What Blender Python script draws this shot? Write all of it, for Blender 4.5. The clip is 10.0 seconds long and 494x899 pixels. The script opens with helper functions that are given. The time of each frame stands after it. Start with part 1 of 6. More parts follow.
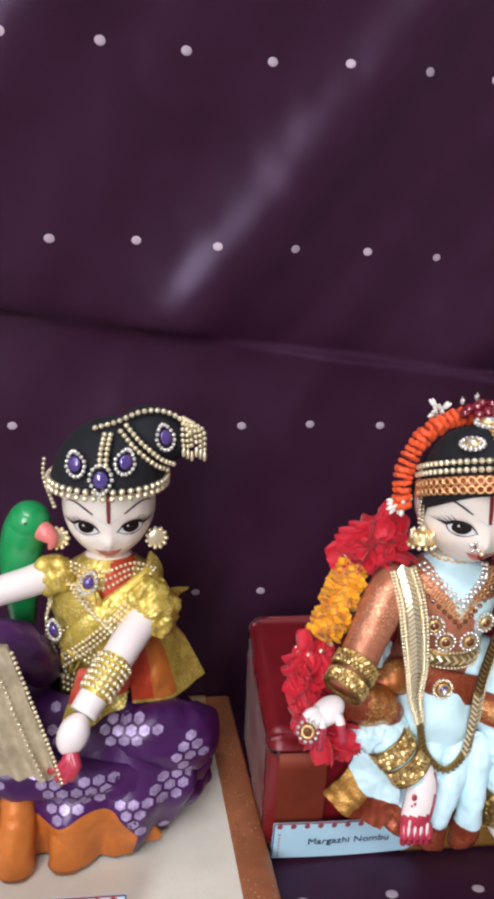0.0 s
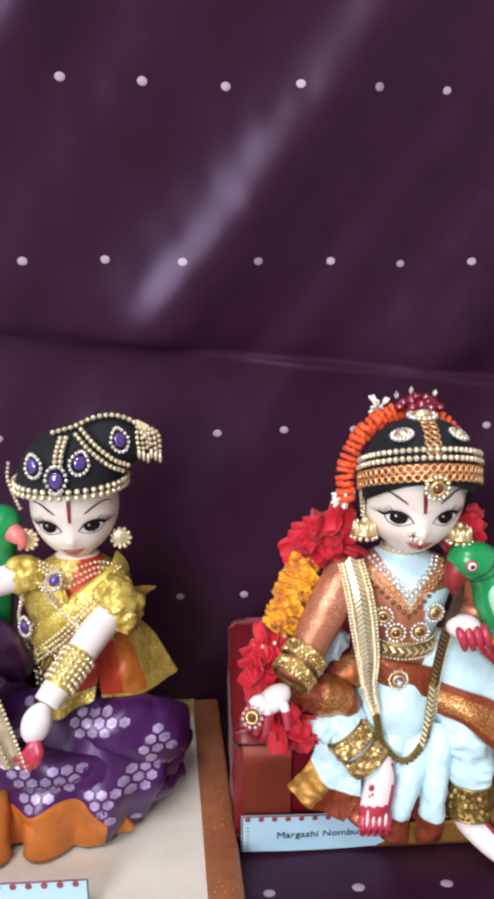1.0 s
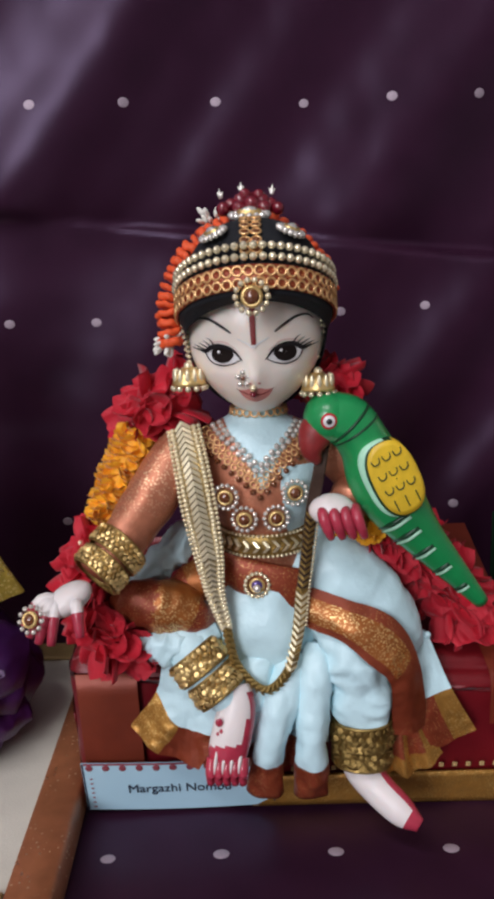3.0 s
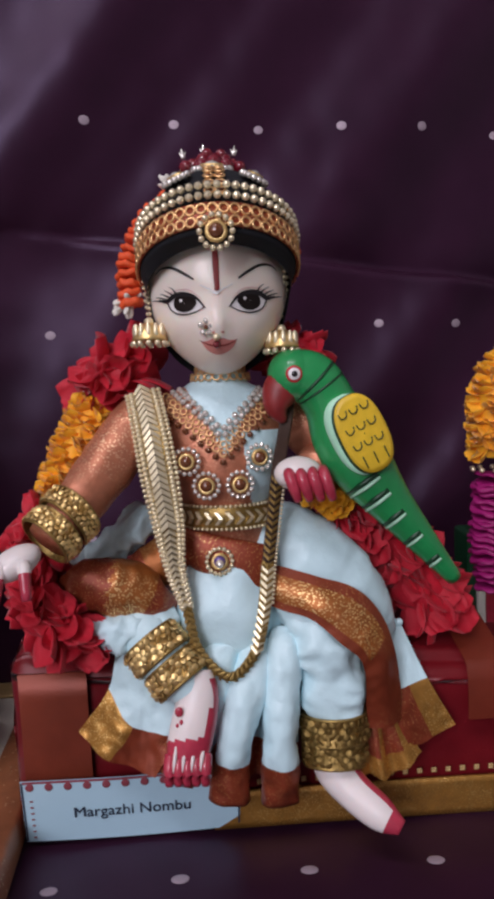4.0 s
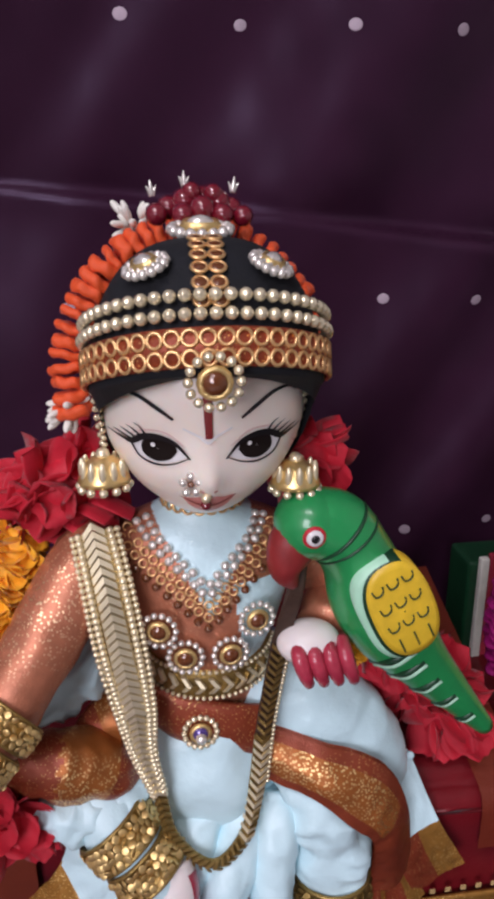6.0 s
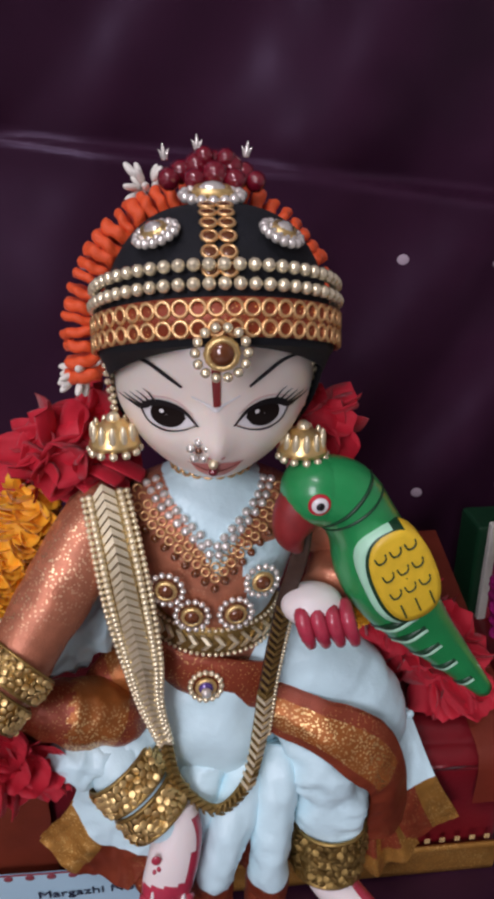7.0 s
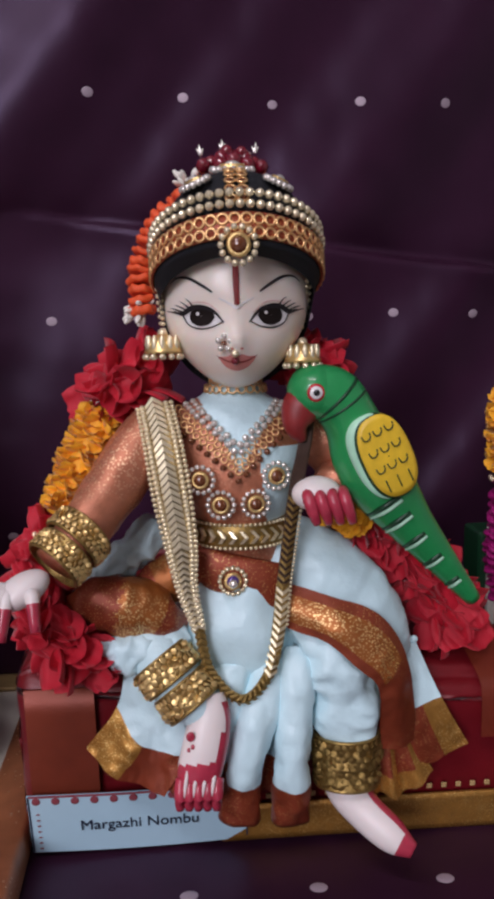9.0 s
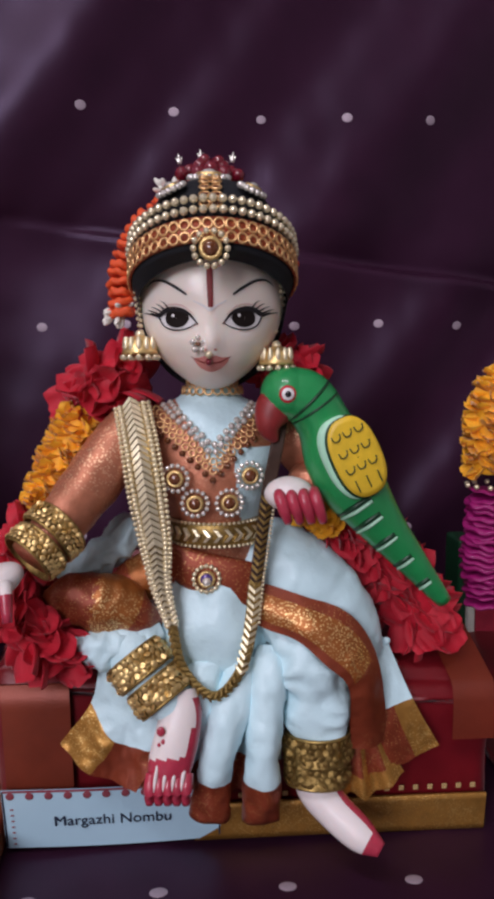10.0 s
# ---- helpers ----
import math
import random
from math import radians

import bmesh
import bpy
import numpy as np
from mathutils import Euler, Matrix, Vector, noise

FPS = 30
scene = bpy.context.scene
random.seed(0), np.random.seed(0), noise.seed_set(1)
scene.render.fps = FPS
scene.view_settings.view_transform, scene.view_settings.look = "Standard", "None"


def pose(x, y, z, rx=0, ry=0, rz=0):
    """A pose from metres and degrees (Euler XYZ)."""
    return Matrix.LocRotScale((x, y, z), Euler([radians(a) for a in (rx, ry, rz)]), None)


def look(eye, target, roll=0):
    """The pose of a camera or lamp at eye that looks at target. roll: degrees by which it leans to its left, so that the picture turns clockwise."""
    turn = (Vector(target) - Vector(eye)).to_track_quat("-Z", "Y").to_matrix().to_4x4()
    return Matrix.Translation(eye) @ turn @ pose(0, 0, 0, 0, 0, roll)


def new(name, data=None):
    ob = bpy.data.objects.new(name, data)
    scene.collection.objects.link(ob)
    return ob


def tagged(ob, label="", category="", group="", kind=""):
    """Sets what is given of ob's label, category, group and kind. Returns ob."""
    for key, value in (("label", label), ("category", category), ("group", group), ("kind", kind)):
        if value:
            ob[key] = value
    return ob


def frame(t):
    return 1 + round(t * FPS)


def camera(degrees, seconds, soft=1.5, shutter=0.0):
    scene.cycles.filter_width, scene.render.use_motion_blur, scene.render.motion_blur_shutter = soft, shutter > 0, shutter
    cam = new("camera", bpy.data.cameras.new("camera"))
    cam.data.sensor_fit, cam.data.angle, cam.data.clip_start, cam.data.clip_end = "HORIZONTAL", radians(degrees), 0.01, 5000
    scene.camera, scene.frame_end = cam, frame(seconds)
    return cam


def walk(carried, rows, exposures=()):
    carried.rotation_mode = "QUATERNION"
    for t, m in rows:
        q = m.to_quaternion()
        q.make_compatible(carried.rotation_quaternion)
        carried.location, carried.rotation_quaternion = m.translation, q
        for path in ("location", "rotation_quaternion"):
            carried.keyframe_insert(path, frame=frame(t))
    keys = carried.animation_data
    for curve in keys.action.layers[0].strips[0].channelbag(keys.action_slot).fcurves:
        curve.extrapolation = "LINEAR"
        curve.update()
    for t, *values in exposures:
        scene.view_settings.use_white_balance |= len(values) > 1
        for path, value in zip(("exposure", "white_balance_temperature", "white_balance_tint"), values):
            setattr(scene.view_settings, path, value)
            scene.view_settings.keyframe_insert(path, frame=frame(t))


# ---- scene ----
cam = camera(38.4, 10.0, soft=4.0)
PATH = [
    (0, (0.012, -0.034, 0.363), (0.251, 1.89, -0.129), 2.3),
    (0.5, (0.037, -0.041, 0.357), (0.19, 1.902, -0.094), -2.2),
    (1, (0.066, -0.06, 0.354), (0.172, 1.892, -0.072), -0.2),
    (1.5, (0.086, -0.069, 0.358), (0.125, 1.887, -0.056), 0.1),
    (2, (0.138, -0.044, 0.328), (0.115, 1.901, -0.136), -1.6),
    (2.5, (0.163, -0.012, 0.31), (0.109, 1.939, -0.127), -1.6),
    (3, (0.18, 0.012, 0.261), (0.137, 1.966, -0.165), -2.5),
    (3.2, (0.184, 0.015, 0.249), (0.184, 1.981, -0.114), -2.3),
    (4.3, (0.169, 0.016, 0.193), (0.29, 2.009, 0.073), -2.3),
    (4.5, (0.176, 0.025, 0.213), (0.274, 2.008, -0.025), -1.4),
    (5, (0.187, 0.063, 0.239), (0.423, 2.016, -0.121), -3.0),
    (5.5, (0.178, 0.094, 0.266), (0.419, 2.012, -0.248), -1.0),
    (5.7, (0.167, 0.109, 0.28), (0.427, 2.009, -0.287), -1.0),
    (6.8, (0.162, 0.129, 0.313), (0.413, 1.954, -0.464), 1.7),
    (7, (0.167, 0.12, 0.301), (0.372, 1.954, -0.468), 0.5),
    (7.5, (0.179, 0.102, 0.27), (0.319, 1.964, -0.446), -1.3),
    (7.8, (0.175, 0.087, 0.26), (0.312, 2.013, -0.261), -1.5),
    (8, (0.162, 0.069, 0.263), (0.293, 2.021, -0.155), -1.6),
    (8.5, (0.163, 0.048, 0.246), (0.285, 2.017, -0.083), -1.9),
    (9, (0.164, 0.032, 0.225), (0.292, 2.01, -0.046), -1.3),
    (9.5, (0.162, 0.024, 0.221), (0.284, 2.007, -0.011), -1.1),
    (10, (0.175, 0.024, 0.219), (0.296, 2.008, -0.005), -0.5),
]
walk(cam, [(t, look(eye, target, roll)) for t, eye, target, roll in PATH],
     exposures=[(0, 0.5, 6500, 10), (0.5, 0.82, 6500, 10), (1.0, 0.68, 6500, 10), (1.6, 0.55, 6500, 10), (2.6, 0.12, 6500, 10), (3.2, -0.15, 6500, 12), (4.3, -0.25, 6500, 20), (5.0, -0.12, 6500, 20), (5.5, 0.0, 6500, 20), (7.0, -0.25, 6500, 20), (8.0, -0.3, 6500, 20), (10, -0.25, 6500, 20)])

# ---- light ----
world = bpy.data.worlds.new("room_air")
scene.world = world
world.use_nodes = True
world.node_tree.nodes["Background"].inputs[0].default_value = (0.8, 0.85, 1.0, 1)
world.node_tree.nodes["Background"].inputs[1].default_value = 0.03


def area_lamp(name, eye, target, sx, sy, watts, color):
    data = bpy.data.lights.new(name, "AREA")
    data.shape, data.size, data.size_y, data.energy, data.color = "RECTANGLE", sx, sy, watts, color
    ob = new(name, data)
    ob.matrix_world = look(eye, target)
    return ob


# front fill added to brighten the dolls; the window round it is invented
area_lamp("front_fill", (-0.95, -2.26, 1.15), (0.1, 0.36, 0.15), 0.95, 1.2, 49, (0.93, 0.935, 1.0))
area_lamp("tube_glow", (-0.40, -0.75, 1.88), (0.12, 0.30, 0.15), 1.2, 0.08, 14, (0.97, 0.955, 1.0))


# ---- materials ----
def mat(name, col, rough=0.6, metal=0.0, var=0.2, vs=120, bump=0.15, bs=700, sheen=0.0, coat=0.0, sss=0.0, fleck=None, fleck_scale=900, fleck_size=0.25, dist=0.0006, tint=None, spec=0.5):
    m = bpy.data.materials.new(name)
    m.use_nodes = True
    nt, N, L = m.node_tree, m.node_tree.nodes, m.node_tree.links
    b = N["Principled BSDF"]
    tc = N.new("ShaderNodeTexCoord")
    n1, n2 = N.new("ShaderNodeTexNoise"), N.new("ShaderNodeTexNoise")
    n1.inputs["Scale"].default_value, n2.inputs["Scale"].default_value = vs, vs * 0.17
    n1.inputs["Detail"].default_value = 5
    add = N.new("ShaderNodeMath")
    add.operation = "ADD"
    L.new(tc.outputs["Object"], n1.inputs["Vector"])
    L.new(tc.outputs["Object"], n2.inputs["Vector"])
    L.new(n1.outputs[0], add.inputs[0])
    L.new(n2.outputs[0], add.inputs[1])
    ramp = N.new("ShaderNodeMapRange")
    ramp.inputs[1].default_value, ramp.inputs[2].default_value = 0.6, 1.4
    ramp.inputs[3].default_value, ramp.inputs[4].default_value = 1 - var, 1 + var * 0.6
    L.new(add.outputs[0], ramp.inputs[0])
    mul = N.new("ShaderNodeMix")
    mul.data_type, mul.blend_type = "RGBA", "MULTIPLY"
    mul.inputs[0].default_value = 1
    mul.inputs[6].default_value = (*col, 1)
    L.new(ramp.outputs[0], mul.inputs[7])
    out = mul.outputs[2]
    if fleck:
        v = N.new("ShaderNodeTexVoronoi")
        v.inputs["Scale"].default_value = fleck_scale
        L.new(tc.outputs["Object"], v.inputs["Vector"])
        lt = N.new("ShaderNodeMath")
        lt.operation = "LESS_THAN"
        lt.inputs[1].default_value = fleck_size
        L.new(v.outputs["Distance"], lt.inputs[0])
        gate = N.new("ShaderNodeMath")
        gate.operation = "MULTIPLY"
        pat = N.new("ShaderNodeMapRange")
        pat.inputs[1].default_value, pat.inputs[2].default_value = 0.42, 0.6
        L.new(n2.outputs[0], pat.inputs[0])
        L.new(lt.outputs[0], gate.inputs[0])
        L.new(pat.outputs[0], gate.inputs[1])
        mx = N.new("ShaderNodeMix")
        mx.data_type = "RGBA"
        L.new(gate.outputs[0], mx.inputs[0])
        L.new(out, mx.inputs[6])
        mx.inputs[7].default_value = (*fleck, 1)
        out = mx.outputs[2]
        mm = N.new("ShaderNodeMath")
        mm.operation = "MAXIMUM"
        L.new(gate.outputs[0], mm.inputs[0])
        mm.inputs[1].default_value = metal
        L.new(mm.outputs[0], b.inputs["Metallic"])
    else:
        b.inputs["Metallic"].default_value = metal
    L.new(out, b.inputs["Base Color"])
    b.inputs["Roughness"].default_value = rough
    b.inputs["Sheen Weight"].default_value = sheen
    b.inputs["Sheen Roughness"].default_value = 0.35
    b.inputs["Coat Weight"].default_value = coat
    b.inputs["Coat Roughness"].default_value = 0.12
    b.inputs["Specular IOR Level"].default_value = spec
    if tint:
        b.inputs["Specular Tint"].default_value = (*tint, 1)
    if sss:
        b.inputs["Subsurface Weight"].default_value = sss
        b.inputs["Subsurface Radius"].default_value = (0.004, 0.002, 0.0015)
        b.inputs["Subsurface Scale"].default_value = 1.0
    if bump:
        nb = N.new("ShaderNodeTexNoise")
        nb.inputs["Scale"].default_value, nb.inputs["Detail"].default_value = bs, 4
        L.new(tc.outputs["Object"], nb.inputs["Vector"])
        bp = N.new("ShaderNodeBump")
        bp.inputs["Strength"].default_value, bp.inputs["Distance"].default_value = bump, dist
        L.new(nb.outputs[0], bp.inputs["Height"])
        L.new(bp.outputs[0], b.inputs["Normal"])
    return m


GOLD_L = (0.95, 0.72, 0.30)
M = {}
M["satin"] = mat("plum_satin", (0.0350, 0.0104, 0.0262), 0.31, 0, 0.25, 40, 0.12, 1600, tint=(0.82, 0.66, 1.0), spec=0.30)
M["motif"] = mat("woven_silver", (0.48, 0.38, 0.45), 0.45, 0.2, 0.3, 600, 0.3, 2500)
M["plaster"] = mat("pale_plaster", (0.46, 0.44, 0.43), 0.85, 0, 0.08, 6, 0.1, 90)
M["ceiling"] = mat("white_plaster", (0.62, 0.61, 0.59), 0.9, 0, 0.05, 6, 0.1, 90)
M["tiles"] = mat("grey_floor", (0.4, 0.38, 0.36), 0.5, 0, 0.12, 12, 0.05, 60)
M["wood"] = mat("table_wood", (0.22, 0.12, 0.06), 0.5, 0, 0.3, 30, 0.2, 200)
M["skin"] = mat("doll_skin", (0.96, 0.84, 0.75), 0.28, 0, 0.05, 60, 0.03, 600, sss=0.3)
M["skin_w"] = mat("doll_arm", (0.84, 0.76, 0.74), 0.4, 0, 0.06, 60, 0.03, 600, sss=0.1)
M["hair"] = mat("black_velvet", (0.004, 0.005, 0.009), 0.85, 0, 0.4, 300, 0.3, 1500)
M["white"] = mat("white_silk", (0.64, 0.88, 0.94), 0.42, 0, 0.10, 90, 0.42, 130, sheen=0.15, dist=0.002)
M["copper"] = mat("copper_zari", (0.30, 0.055, 0.022), 0.38, 0.35, 0.3, 160, 0.3, 1800, fleck=(0.95, 0.62, 0.25), fleck_scale=1000, fleck_size=0.22)
M["zari"] = mat("gold_zari", (0.50, 0.24, 0.05), 0.36, 0.55, 0.35, 200, 0.35, 1800, fleck=(1.0, 0.75, 0.3), fleck_scale=1000, fleck_size=0.28)
M["bodice"] = mat("copper_brocade", (0.56, 0.20, 0.11), 0.34, 0.4, 0.3, 250, 0.35, 1500, fleck=(1.0, 0.74, 0.45), fleck_scale=900, fleck_size=0.30)
M["alta"] = mat("red_stain", (0.48, 0.04, 0.075), 0.3, 0, 0.3, 250, 0.05, 600, coat=0.3)
M["ink"] = mat("black_paint", (0.008, 0.006, 0.008), 0.35, 0, 0.1, 100, 0)
M["iris"] = mat("dark_brown_paint", (0.010, 0.005, 0.004), 0.3, 0, 0.2, 500, 0, spec=0.3)
M["eye_white"] = mat("white_paint", (0.82, 0.80, 0.80), 0.25, 0, 0.05, 300, 0, coat=0.4)
M["lips"] = mat("coral_paint", (0.66, 0.25, 0.22), 0.3, 0, 0.15, 300, 0)
M["tilak"] = mat("maroon_paint", (0.22, 0.012, 0.012), 0.5, 0, 0.15, 300, 0)
M["blush"] = mat("pink_paint", (0.80, 0.56, 0.52), 0.45, 0, 0.1, 300, 0)
M["gold"] = mat("gold_metal", (0.92, 0.66, 0.28), 0.32, 0.8, 0.25, 400, 0.15, 1500)
M["pale_gold"] = mat("pale_gold_metal", (0.97, 0.86, 0.60), 0.33, 0.7, 0.2, 400, 0.1, 1500)
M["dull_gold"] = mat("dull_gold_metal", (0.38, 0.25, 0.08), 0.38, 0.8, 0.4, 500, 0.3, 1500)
M["rose_gold"] = mat("rose_gold_metal", (0.95, 0.60, 0.28), 0.32, 0.75, 0.25, 400, 0.1, 1500)
M["pearl"] = mat("pearl_bead", (0.92, 0.82, 0.58), 0.20, 0.65, 0.1, 500, 0, coat=0.6)
M["crystal"] = mat("crystal_bead", (0.86, 0.82, 0.76), 0.15, 0.6, 0.15, 900, 0, coat=0.9)
M["amber"] = mat("brown_stone", (0.16, 0.045, 0.012), 0.08, 0.1, 0.4, 900, 0, coat=1.0)
M["ruby"] = mat("ruby_stone", (0.20, 0.008, 0.022), 0.08, 0.1, 0.4, 900, 0, coat=1.0)
M["violet"] = mat("violet_stone", (0.12, 0.07, 0.30), 0.06, 0.25, 0.6, 900, 0, coat=1.0)
M["red_fl"] = mat("red_petal", (0.60, 0.010, 0.030), 0.6, 0, 0.35, 300, 0.3, 900, sheen=0.2)
M["yellow_fl"] = mat("marigold_petal", (1.0, 0.48, 0.020), 0.6, 0, 0.25, 300, 0.25, 900, sheen=0.3)
M["orange_fl"] = mat("orange_petal", (0.85, 0.10, 0.02), 0.55, 0, 0.25, 300, 0.25, 900, sheen=0.1)
M["magenta_fl"] = mat("magenta_petal", (0.38, 0.01, 0.16), 0.4, 0, 0.4, 300, 0.3, 900, fleck=(0.85, 0.5, 0.7), fleck_scale=600, fleck_size=0.2)
M["bud"] = mat("white_bud", (0.86, 0.84, 0.76), 0.5, 0, 0.15, 300, 0.2, 900)
M["green"] = mat("green_paint", (0.012, 0.30, 0.085), 0.3, 0, 0.15, 120, 0.08, 400, coat=0.4)
M["green_dark"] = mat("dark_green_paint", (0.006, 0.05, 0.02), 0.4, 0, 0.2, 200, 0.05, 400)
M["yellow"] = mat("yellow_paint", (0.80, 0.52, 0.03), 0.4, 0, 0.2, 250, 0.1, 500)
M["mint"] = mat("pale_green_paint", (0.45, 0.80, 0.58), 0.4, 0, 0.1, 250, 0)
M["beak"] = mat("beak_red_paint", (0.26, 0.02, 0.02), 0.45, 0, 0.3, 250, 0.05, 500)
M["beak2"] = mat("coral_beak_paint", (0.72, 0.20, 0.18), 0.35, 0, 0.2, 250, 0.05, 500)
# gold chain darkened to brown: its shade is put into the colour
M["twig"] = mat("chain_shade_brown", (0.05, 0.022, 0.012), 0.6, 0, 0.4, 300, 0.4, 800)
M["red_silk"] = mat("red_silk", (0.18, 0.006, 0.011), 0.38, 0.1, 0.3, 60, 0.25, 900, sheen=0.1)
M["copper_silk"] = mat("copper_silk", (0.24, 0.042, 0.020), 0.4, 0.3, 0.3, 60, 0.3, 1400)
M["red_copper"] = mat("red_copper_silk", (0.20, 0.030, 0.014), 0.38, 0.2, 0.35, 50, 0.3, 1400)
M["gold_weave"] = mat("gold_weave", (0.43, 0.135, 0.030), 0.36, 0.45, 0.4, 180, 0.35, 1800, fleck=(1.0, 0.74, 0.34), fleck_scale=950, fleck_size=0.38)
M["card"] = mat("pale_blue_card", (0.47, 0.71, 0.84), 0.55, 0, 0.05, 60, 0.03, 900)
M["print_red"] = mat("maroon_print", (0.30, 0.06, 0.08), 0.6, 0, 0.2, 500, 0)
M["print_ink"] = mat("black_print", (0.02, 0.03, 0.06), 0.6, 0, 0.1, 500, 0)
M["linen"] = mat("ivory_cotton", (0.74, 0.70, 0.60), 0.75, 0, 0.14, 40, 0.3, 900)
M["zari_or"] = mat("orange_zari_border", (0.44, 0.16, 0.070), 0.4, 0.3, 0.3, 120, 0.3, 1600, fleck=(0.95, 0.75, 0.5), fleck_scale=300, fleck_size=0.16)
M["zari_pale"] = mat("pale_gold_border", (0.62, 0.42, 0.18), 0.45, 0.3, 0.25, 120, 0.3, 1600)
M["purple"] = mat("purple_brocade", (0.062, 0.012, 0.092), 0.30, 0.05, 0.3, 120, 0.3, 900)
M["orange"] = mat("orange_silk", (0.56, 0.165, 0.030), 0.4, 0.2, 0.3, 120, 0.3, 900)
M["mirror"] = mat("silver_motif", (0.46, 0.35, 0.58), 0.35, 0.3, 0.7, 900, 0.2, 2000)
M["tissue"] = mat("gold_tissue", (0.62, 0.45, 0.08), 0.38, 0.4, 0.35, 260, 0.6, 900, fleck=(1.0, 0.84, 0.34), fleck_scale=520, fleck_size=0.42)
M["red_cl"] = mat("vermilion_cloth", (0.60, 0.06, 0.02), 0.5, 0.1, 0.3, 250, 0.3, 900)
M["beige"] = mat("beige_lace", (0.44, 0.36, 0.24), 0.5, 0.15, 0.35, 250, 0.5, 700)
M["olive"] = mat("lime_cloth", (0.32, 0.36, 0.03), 0.5, 0.1, 0.3, 250, 0.3, 900)


# ---- mesh helpers ----
def catmull(pts, n):
    """n+1 points along a smooth curve through pts (tuples of any length)."""
    p = np.array(pts, float)
    if len(p) == 2:
        return [tuple(p[0] + (p[1] - p[0]) * i / n) for i in range(n + 1)]
    p = np.vstack([2 * p[0] - p[1], p, 2 * p[-1] - p[-2]])
    out, m = [], len(p) - 3
    for i in range(n + 1):
        u = min(i / n * m, m - 1e-9)
        k, f = int(u), u - int(u)
        a, b, c, d = p[k:k + 4]
        out.append(tuple(0.5 * (2 * b + (c - a) * f + (2 * a - 5 * b + 4 * c - d) * f * f + (3 * b - a - 3 * c + d) * f ** 3)))
    return out


def crumple(p, f):
    """Cloth relief: soft swells with sharper creases between them."""
    return 0.7 * noise.noise(p * f) + 0.8 * (0.3 - abs(noise.noise(p * f * 1.6 + Vector((3, 1, 2)))))


def grid(bm, rows, mi=0, closed=False, pick=None):
    """Faces over rows of points; pick(i, j) gives a material index."""
    vs = [[bm.verts.new(p) for p in r] for r in rows]
    for i in range(len(vs) - 1):
        n = len(vs[i])
        for j in range(n if closed else n - 1):
            k = (j + 1) % n
            f = bm.faces.new((vs[i][j], vs[i][k], vs[i + 1][k], vs[i + 1][j]))
            f.smooth, f.material_index = True, pick(i, j) if pick else mi
    return vs


def ell(bm, c, r, mi=0, rot=None, seg=24, rings=14, wr=0.0, wf=60, pick=None):
    """A ball of three radii, with wrinkles."""
    R = Euler([radians(a) for a in rot]).to_matrix() if rot else Matrix.Identity(3)
    rows = []
    for i in range(rings + 1):
        th = math.pi * (0.004 + 0.992 * i / rings)
        row = []
        for j in range(seg):
            ph = 2 * math.pi * j / seg
            d = Vector((math.sin(th) * math.cos(ph), math.sin(th) * math.sin(ph), math.cos(th)))
            p = R @ Vector((d.x * r[0], d.y * r[1], d.z * r[2])) + Vector(c)
            if wr:
                p += (R @ d) * wr * noise.noise(p * wf)
            row.append(p)
        rows.append(row)
    grid(bm, rows, mi, True, pick)


def tube(bm, pts, mi=0, n=24, seg=16, wr=0.0, wf=70, pick=None, up=(0, 0, 1), cap=True):
    """A tube through rows of (x, y, z, r) or (x, y, z, ra, rb); rb is measured along up."""
    q = catmull([p if len(p) == 5 else (*p, p[3]) for p in pts], n)
    rows = []
    for i, p in enumerate(q):
        a, b = Vector(q[max(0, i - 1)][:3]), Vector(q[min(n, i + 1)][:3])
        t = (b - a).normalized()
        s = t.cross(Vector(up))
        s = s.normalized() if s.length > 1e-4 else t.cross(Vector((1, 0, 0))).normalized()
        w = s.cross(t).normalized()
        row = []
        for j in range(seg):
            ph = 2 * math.pi * j / seg
            d = s * math.cos(ph) * p[3] + w * math.sin(ph) * p[4]
            v = Vector(p[:3]) + d
            if wr:
                v += d.normalized() * wr * crumple(v, wf)
            row.append(v)
        rows.append(row)
    vs = grid(bm, rows, mi, True, pick)
    if cap:
        for r, e in ((vs[0], rows[0]), (vs[-1], rows[-1])):
            f = bm.faces.new(r if r is vs[-1] else r[::-1])
            f.smooth, f.material_index = True, pick(0 if r is vs[0] else n - 1, 0) if pick else mi


